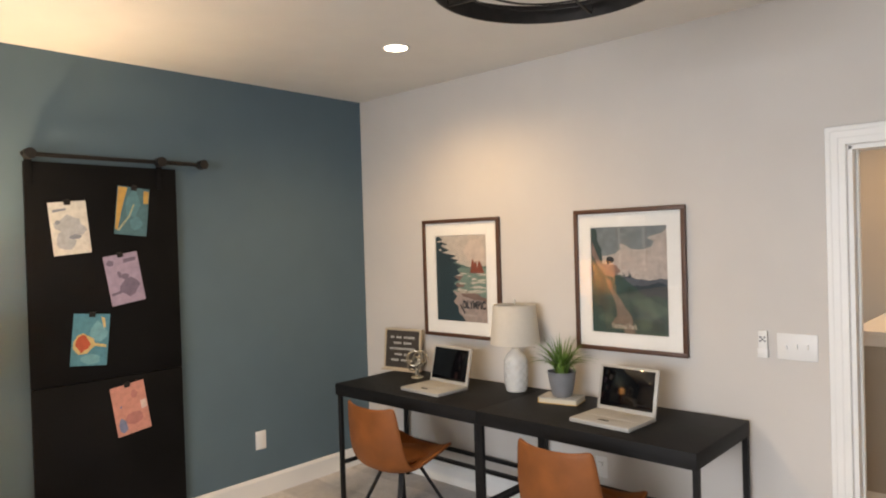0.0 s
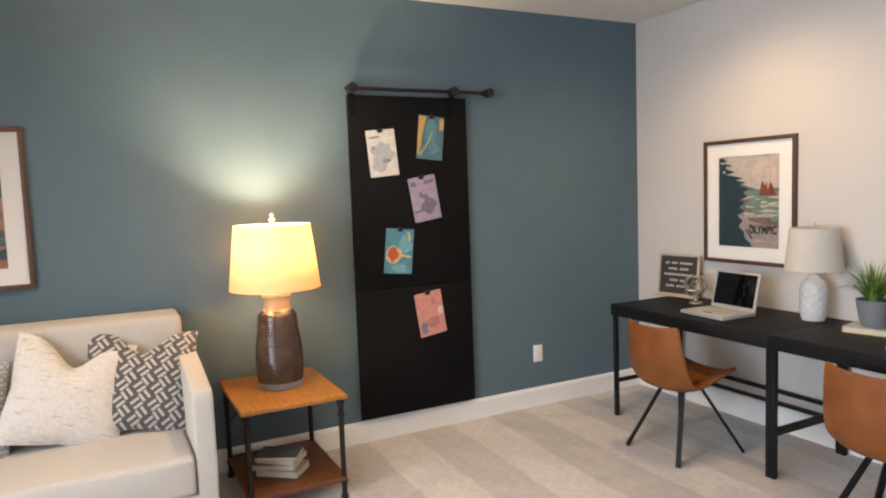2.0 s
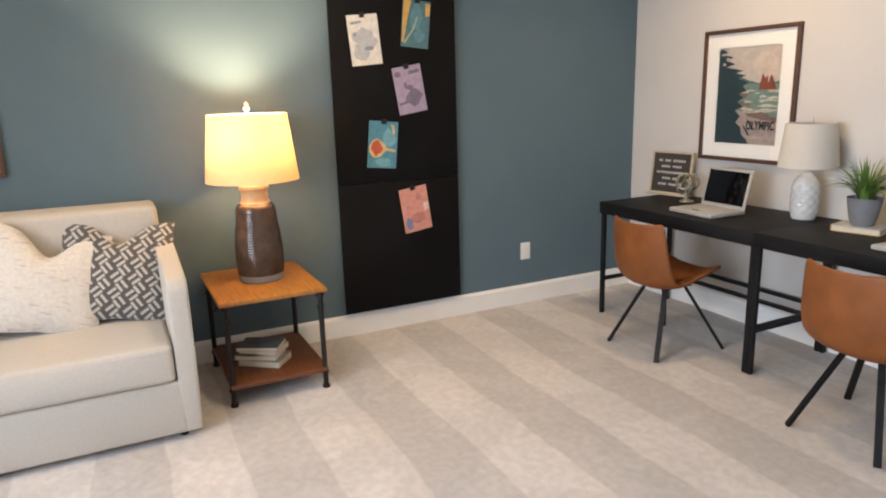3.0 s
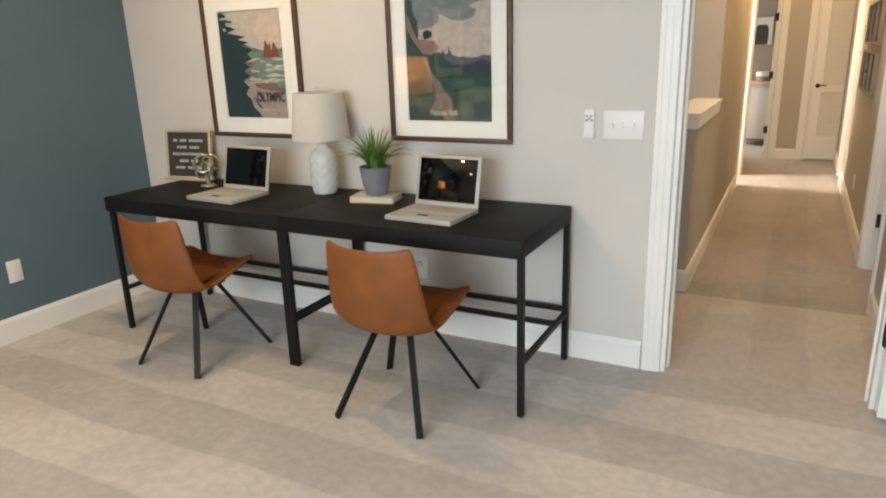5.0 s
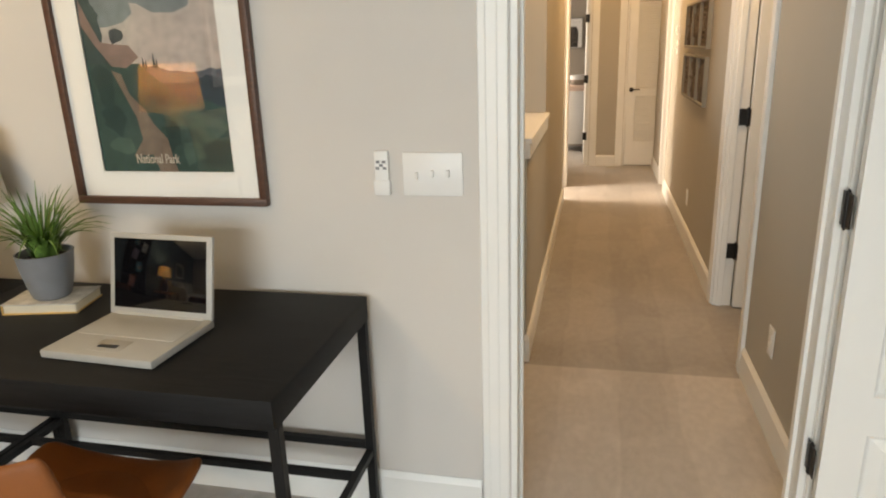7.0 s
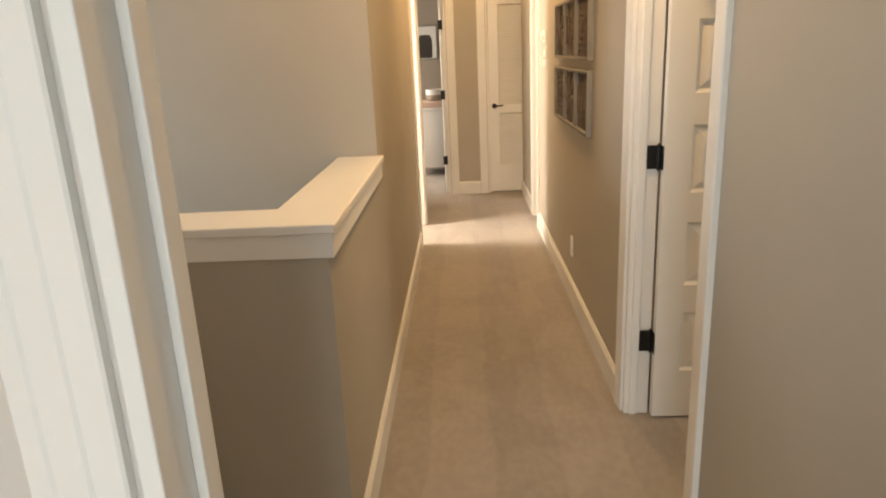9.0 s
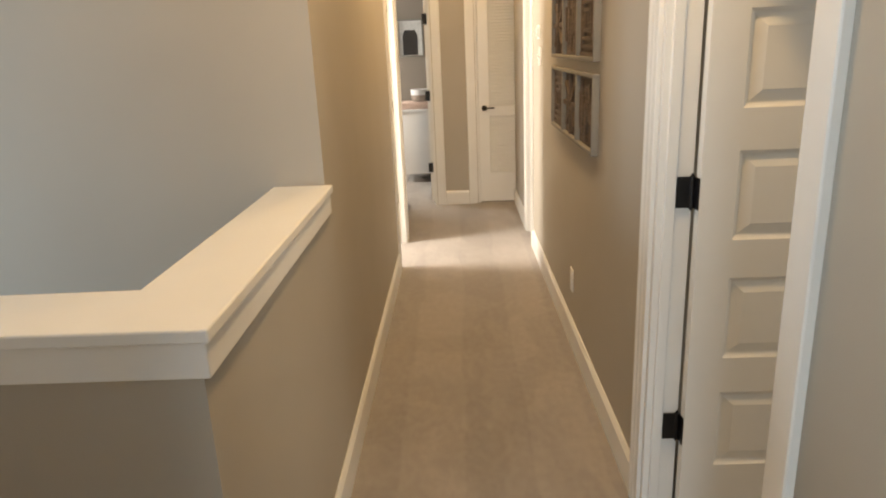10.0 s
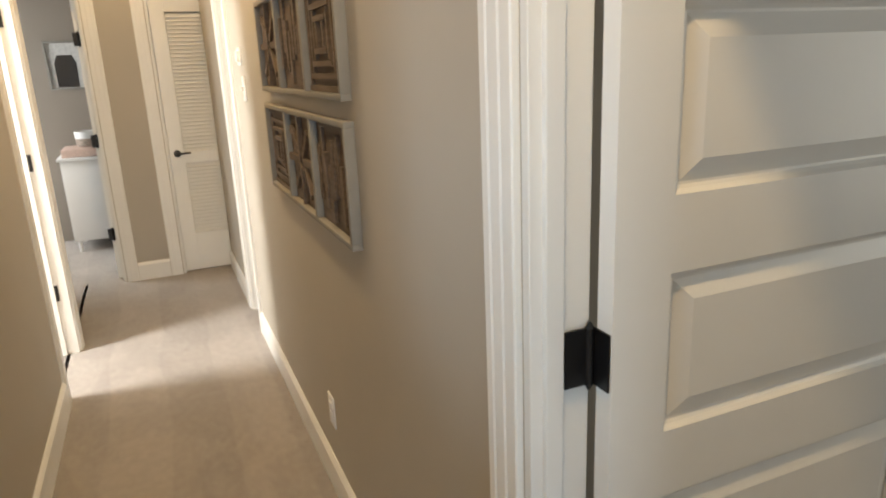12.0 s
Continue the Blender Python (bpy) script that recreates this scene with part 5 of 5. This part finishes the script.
def throw_pillow(label, size, m, material, seed, chop=0.05):
    """A stuffed square cushion with pointed corners and a dent chopped into its top."""
    rng = random.Random(seed)
    t = new("throw_pillow")
    t.matrix_world = m
    tagged(t, label, "pillow", "pillows on the sofa")
    n, bm, h = 18, bmesh.new(), size / 2
    sides = []
    for s in (-1, 1):
        g = []
        for i in range(n + 1):
            row = []
            for j in range(n + 1):
                u, w = 2 * i / n - 1, 2 * j / n - 1
                edge = (1 - abs(u) ** 2.2) * (1 - abs(w) ** 2.2)
                pull = 0.92 + 0.08 * (abs(u * w)) ** 0.7
                x, z = h * u * pull, h * w * pull
                z -= chop * max(0, w) * math.exp(-(u / 0.42) ** 2)
                thick = 0.075 * edge ** 0.55
                wr = 0.006 * noise.noise(Vector((u * 3 + seed, w * 3, s)))
                row.append(bm.verts.new((x, s * thick + wr * edge, z)))
            g.append(row)
        sides.append(g)
        for i in range(n):
            for j in range(n):
                q = (g[i][j], g[i + 1][j], g[i + 1][j + 1], g[i][j + 1])
                bm.faces.new(q if s < 0 else q[::-1])
    bmesh.ops.remove_doubles(bm, verts=bm.verts[:], dist=0.0008)
    part("cover", bm, material, t)
    return t


SX = BX + 0.03
throw_pillow("cream pillow with fine tan flecks on the sofa", 0.50, pose(SX + 0.40, -0.345, 0.70, -20, 15, 90), cushion_material("cream_fleck", (0.64, 0.60, 0.54), (0.53, 0.455, 0.395), "fleck"), 1, 0.12)
throw_pillow("black and white basket-weave pillow on the sofa", 0.50, pose(SX + 0.37, -0.04, 0.70, -24, 7, 84), cushion_material("grey_weave", (0.095, 0.088, 0.085), (0.46, 0.43, 0.39), "weave"), 2, 0.10)
throw_pillow("pale grey patterned pillow on the sofa", 0.44, pose(SX + 0.42, -0.80, 0.67, -18, 4, 96), cushion_material("grey_stripe", (0.52, 0.51, 0.48), (0.19, 0.195, 0.20), "stripe"), 3, 0.06)

# ---- end table, lamp and books ----
et = thing("end_table", "honey wood end table with a lower shelf and black iron legs", "side table", (-3.475, 0.633, 0))
tx, ty, th = 0.335, 0.268, 0.545
part("tabletop", rbox(-tx, tx, -ty, ty, th - 0.024, th, 0.006, 3), M_ORANGE, et)
part("shelf", rbox(-tx + 0.03, tx - 0.01, -ty + 0.02, ty - 0.02, 0.088, 0.115, 0.004), M_SHELF, et, "brown lower shelf")
for x in (-tx + 0.055, tx - 0.025):
    for y in (-ty + 0.03, ty - 0.035):
        bm = rod(bmesh.new(), (x, y, 0.0), (x, y, th - 0.0245), 0.0135, None, 14)
        for z, r in ((0.004, 0.02), (0.085, 0.019), (0.44, 0.019), (0.505, 0.021)):
            rod(bm, (x, y, z - 0.004 if z > 0.01 else 0), (x, y, z + 0.01), r, None, 14)
        part("leg", bm, M_IRON, et, "black iron pipe leg")
for x in (-tx + 0.055,):
    for s in (-1, 1):
        part("brace", rod(bmesh.new(), (x, s * (ty - 0.04), 0.32), (x, s * 0.02, th - 0.03), 0.004), M_IRON, et)

lamp = thing("table_lamp", "lit table lamp with a brown ribbed ceramic base", "table lamp", (-3.51, 0.649, th))
lamp.scale = (1.075,) * 3
prof = [(0.0, 0.001), (0.112, 0.001), (0.116, 0.008), (0.116, 0.03)]
part("foot", lathe([(0.0, 0.0005), (0.108, 0.0005), (0.112, 0.006), (0.110, 0.034), (0.0, 0.034)], 48, False), M_GREY, lamp, "dull metal foot")
pr = []
for i in range(150):
    f = i / 149
    z = 0.034 + f * 0.318
    r = 0.111 + 0.009 * math.sin(math.pi * min(1, f * 1.25)) ** 0.8 - 0.014 * f ** 1.5
    r += 0.0007 * math.sin(i * 2 * math.pi / 6)
    pr.append((r, z))
pr += [(0.0955, 0.359), (0.090, 0.371), (0.081, 0.381), (0.073, 0.387)]
part("body", lathe(pr, 56, False), M_CERAMIC, lamp, "brown ribbed glazed body")
part("collar", lathe([(0.073, 0.387), (0.068, 0.392), (0.064, 0.402), (0.063, 0.44), (0.066, 0.447), (0.071, 0.453), (0.071, 0.466), (0.066, 0.472), (0.05, 0.472), (0.0, 0.470)], 48, False), M_CREAM, lamp, "cream glazed neck")
part("neck", rod(bmesh.new(), (0, 0, 0.472), (0, 0, 0.56), 0.009), M_STEEL, lamp)
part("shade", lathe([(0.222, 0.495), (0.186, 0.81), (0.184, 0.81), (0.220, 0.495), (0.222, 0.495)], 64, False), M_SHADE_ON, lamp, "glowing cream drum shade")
bm = bmesh.new()
for k in range(3):
    a = 2 * math.pi * k / 3 + 0.4
    rod(bm, (0, 0, 0.805), (0.184 * math.cos(a), 0.184 * math.sin(a), 0.805), 0.0025)
part("spider", bm, M_STEEL, lamp)
part("harp", torus(bmesh.new(), (0, 0, 0), 0.12, 0.002, 40, 6), M_STEEL, lamp).matrix_basis = pose(0, 0, 0.685, 90, 0, 0)
part("finial", lathe([(0.0, 0.806), (0.008, 0.808), (0.006, 0.822), (0.016, 0.83), (0.017, 0.838), (0.008, 0.848), (0.012, 0.858), (0.0, 0.87)], 20, False), M_PORC, lamp, "glass finial")
part("bulb", lathe([(0.0, 0.56), (0.014, 0.56), (0.016, 0.585), (0.03, 0.615), (0.032, 0.65), (0.022, 0.675), (0.0, 0.683)], 24, False), M_BULB, lamp, "glowing bulb").visible_shadow = False

rb = random.Random(6)
zb = 0.115
for k, (w, d, h, col) in enumerate(((0.23, 0.165, 0.034, M_PAPER), (0.225, 0.16, 0.028, M_PAPER), (0.215, 0.155, 0.026, M_PAPER), (0.22, 0.16, 0.02, M_PAPER))):
    b = thing("book", "pale worn paperback in a stack on the lower shelf", "book", (-3.40 + rb.uniform(-0.012, 0.012), 0.599 + rb.uniform(-0.012, 0.012), zb), 52 + rb.uniform(-14, 14), "books on the shelf")
    part("page_block", rbox(-w / 2 + 0.004, w / 2 - 0.003, -d / 2 + 0.003, d / 2 - 0.003, 0.002, h - 0.002, 0.001), col, b)
    part("cover", rbox(-w / 2, w / 2, -d / 2, d / 2, 0, 0.002, 0.0006, 1), M_COVER, b)
    part("cover", rbox(-w / 2, w / 2, -d / 2, d / 2, h - 0.002, h, 0.0006, 1), M_SLATE if k == 3 else M_COVER, b)
    part("spine", rbox(-w / 2, -w / 2 + 0.003, -d / 2, d / 2, 0.002, h - 0.002, 0.0006, 1), M_COVER, b)
    zb += h + 0.0005


# ---- hallway wall art ----
def carved_panel(z, seed, group):
    t = thing("carved_wall_panel", "three carved grey-brown wood squares in a pale silver frame", "wall art", (HR, 6.925, z), -90, "panels on the hallway wall")
    W, H, D = 0.572, 0.158, 0.028
    for x0, x1, z0, z1 in ((-W, W, H - 0.016, H), (-W, W, -H, -H + 0.016), (-W, -W + 0.016, -H + 0.016, H - 0.016), (W - 0.016, W, -H + 0.016, H - 0.016)):
        part("frame_strip", rbox(x0, x1, -D, 0, z0, z1, 0.002), M_SILVERF, t)
    for x in (-W / 3, W / 3):
        part("divider", rbox(x - 0.012, x + 0.012, -D, 0, -H + 0.016, H - 0.016, 0.002), M_SILVERF, t)
    rng = random.Random(seed)
    for k in (-1, 0, 1):
        cx, s = k * W * 2 / 3, 0.152
        cw = W / 3 - 0.016
        bm = bmesh.new()
        box(bm, cx - cw, cx + cw, -0.008, 0, -H + 0.016, H - 0.016)
        part("backing", bm, M_GREYWOOD, t, "", False)
        mode = (seed + k) % 3
        for i in range(8):
            bm = bmesh.new()
            if mode == 0:
                a = 2 * math.pi * i / 8
                bar(bm, (cx + 0.02 * math.cos(a), -0.012, 0.02 * math.sin(a)), (cx + (cw - 0.004) * math.cos(a), -0.012 - rng.uniform(0, 0.006), (H - 0.02) * math.sin(a)), 0.014, 0.022)
            elif mode == 1:
                x = cx - cw + 0.022 + (2 * cw - 0.03) * i / 8
                zc = 0.05 * math.sin(i * 1.7)
                box(bm, x, x + 0.026, -0.012 - rng.uniform(0.002, 0.01), -0.008, zc - 0.08, zc + 0.075)
            else:
                q = 1 - i / 9
                if i % 2 == 0:
                    x0, x1, z0, z1 = cx - cw * q, cx + cw * q, -0.14 * q, 0.14 * q
                    box(bm, x0, x1, -0.014 - 0.001 * i, -0.008, z0, z0 + 0.014)
                    box(bm, x0, x1, -0.014 - 0.001 * i, -0.008, z1 - 0.014, z1)
                else:
                    x0, x1, z0, z1 = cx - cw * q, cx + cw * q, -0.14 * q, 0.14 * q
                    box(bm, x0, x0 + 0.014, -0.013 - 0.001 * i, -0.008, z0, z1)
                    box(bm, x1 - 0.014, x1, -0.013 - 0.001 * i, -0.008, z0, z1)
            part("carved_strip", bm, M_GREYWOOD, t, "", False)
    return t


carved_panel(1.203, 3, "")
carved_panel(1.566, 4, "")

# ---- nursery ----
dr = thing("dresser", "white painted dresser with a peach cloth on top", "dresser", (-0.80, 11.30, 0), 0)
part("body", rbox(-0.04, 0.60, 0, 0.44, 0.10, 0.80, 0.004), M_WHITEF, dr)
part("top", rbox(-0.06, 0.62, -0.02, 0.46, 0.80, 0.825, 0.004), M_WHITEF, dr)
for x in (0.0, 0.56):
    for y in (0.04, 0.40):
        part("foot", rod(bmesh.new(), (x, y, 0), (x, y, 0.10), 0.016, 0.022), M_WHITEF, dr)
pad = thing("changing_pad", "peach cloth-covered changing pad on the dresser", "changing pad", (-0.80, 11.30, 0.825))
part("cover", pillowy(-0.02, 0.5, 0.02, 0.4, 0.0, 0.07, 0.02, 0.01), M_CLOTH, pad)
bk = thing("rope_basket", "two-tone woven rope basket on the dresser", "basket", (-0.60, 11.46, 0.903))
part("body", lathe([(0.0, 0.0), (0.085, 0.0), (0.1, 0.02), (0.105, 0.07)], 32, False), M_BASKET, bk)
part("rim", lathe([(0.105, 0.07), (0.108, 0.13), (0.104, 0.13), (0.10, 0.07)], 32, False), M_WHITEF, bk, "pale rope rim")


def art_plain(bm, aw, ah):
    rng = random.Random(2)
    return layers(bm, aw, ah, [(ink("paper_white", 0.68, 0.67, 0.65), sheet(aw, ah)), (ink("charcoal", 0.03, 0.03, 0.032), [[(-0.085, -ah), (-0.09, 0.02), (-0.06, 0.09), (0.06, 0.09), (0.09, 0.02), (0.085, -ah)]])])


framed_print("framed_print", "small framed black and white print on the nursery wall", 0.31, 0.42, pose(-0.705, 11.86, 1.588), (0.265, 0.375), art_plain, 0.018, 0.022, M_SILVERF)
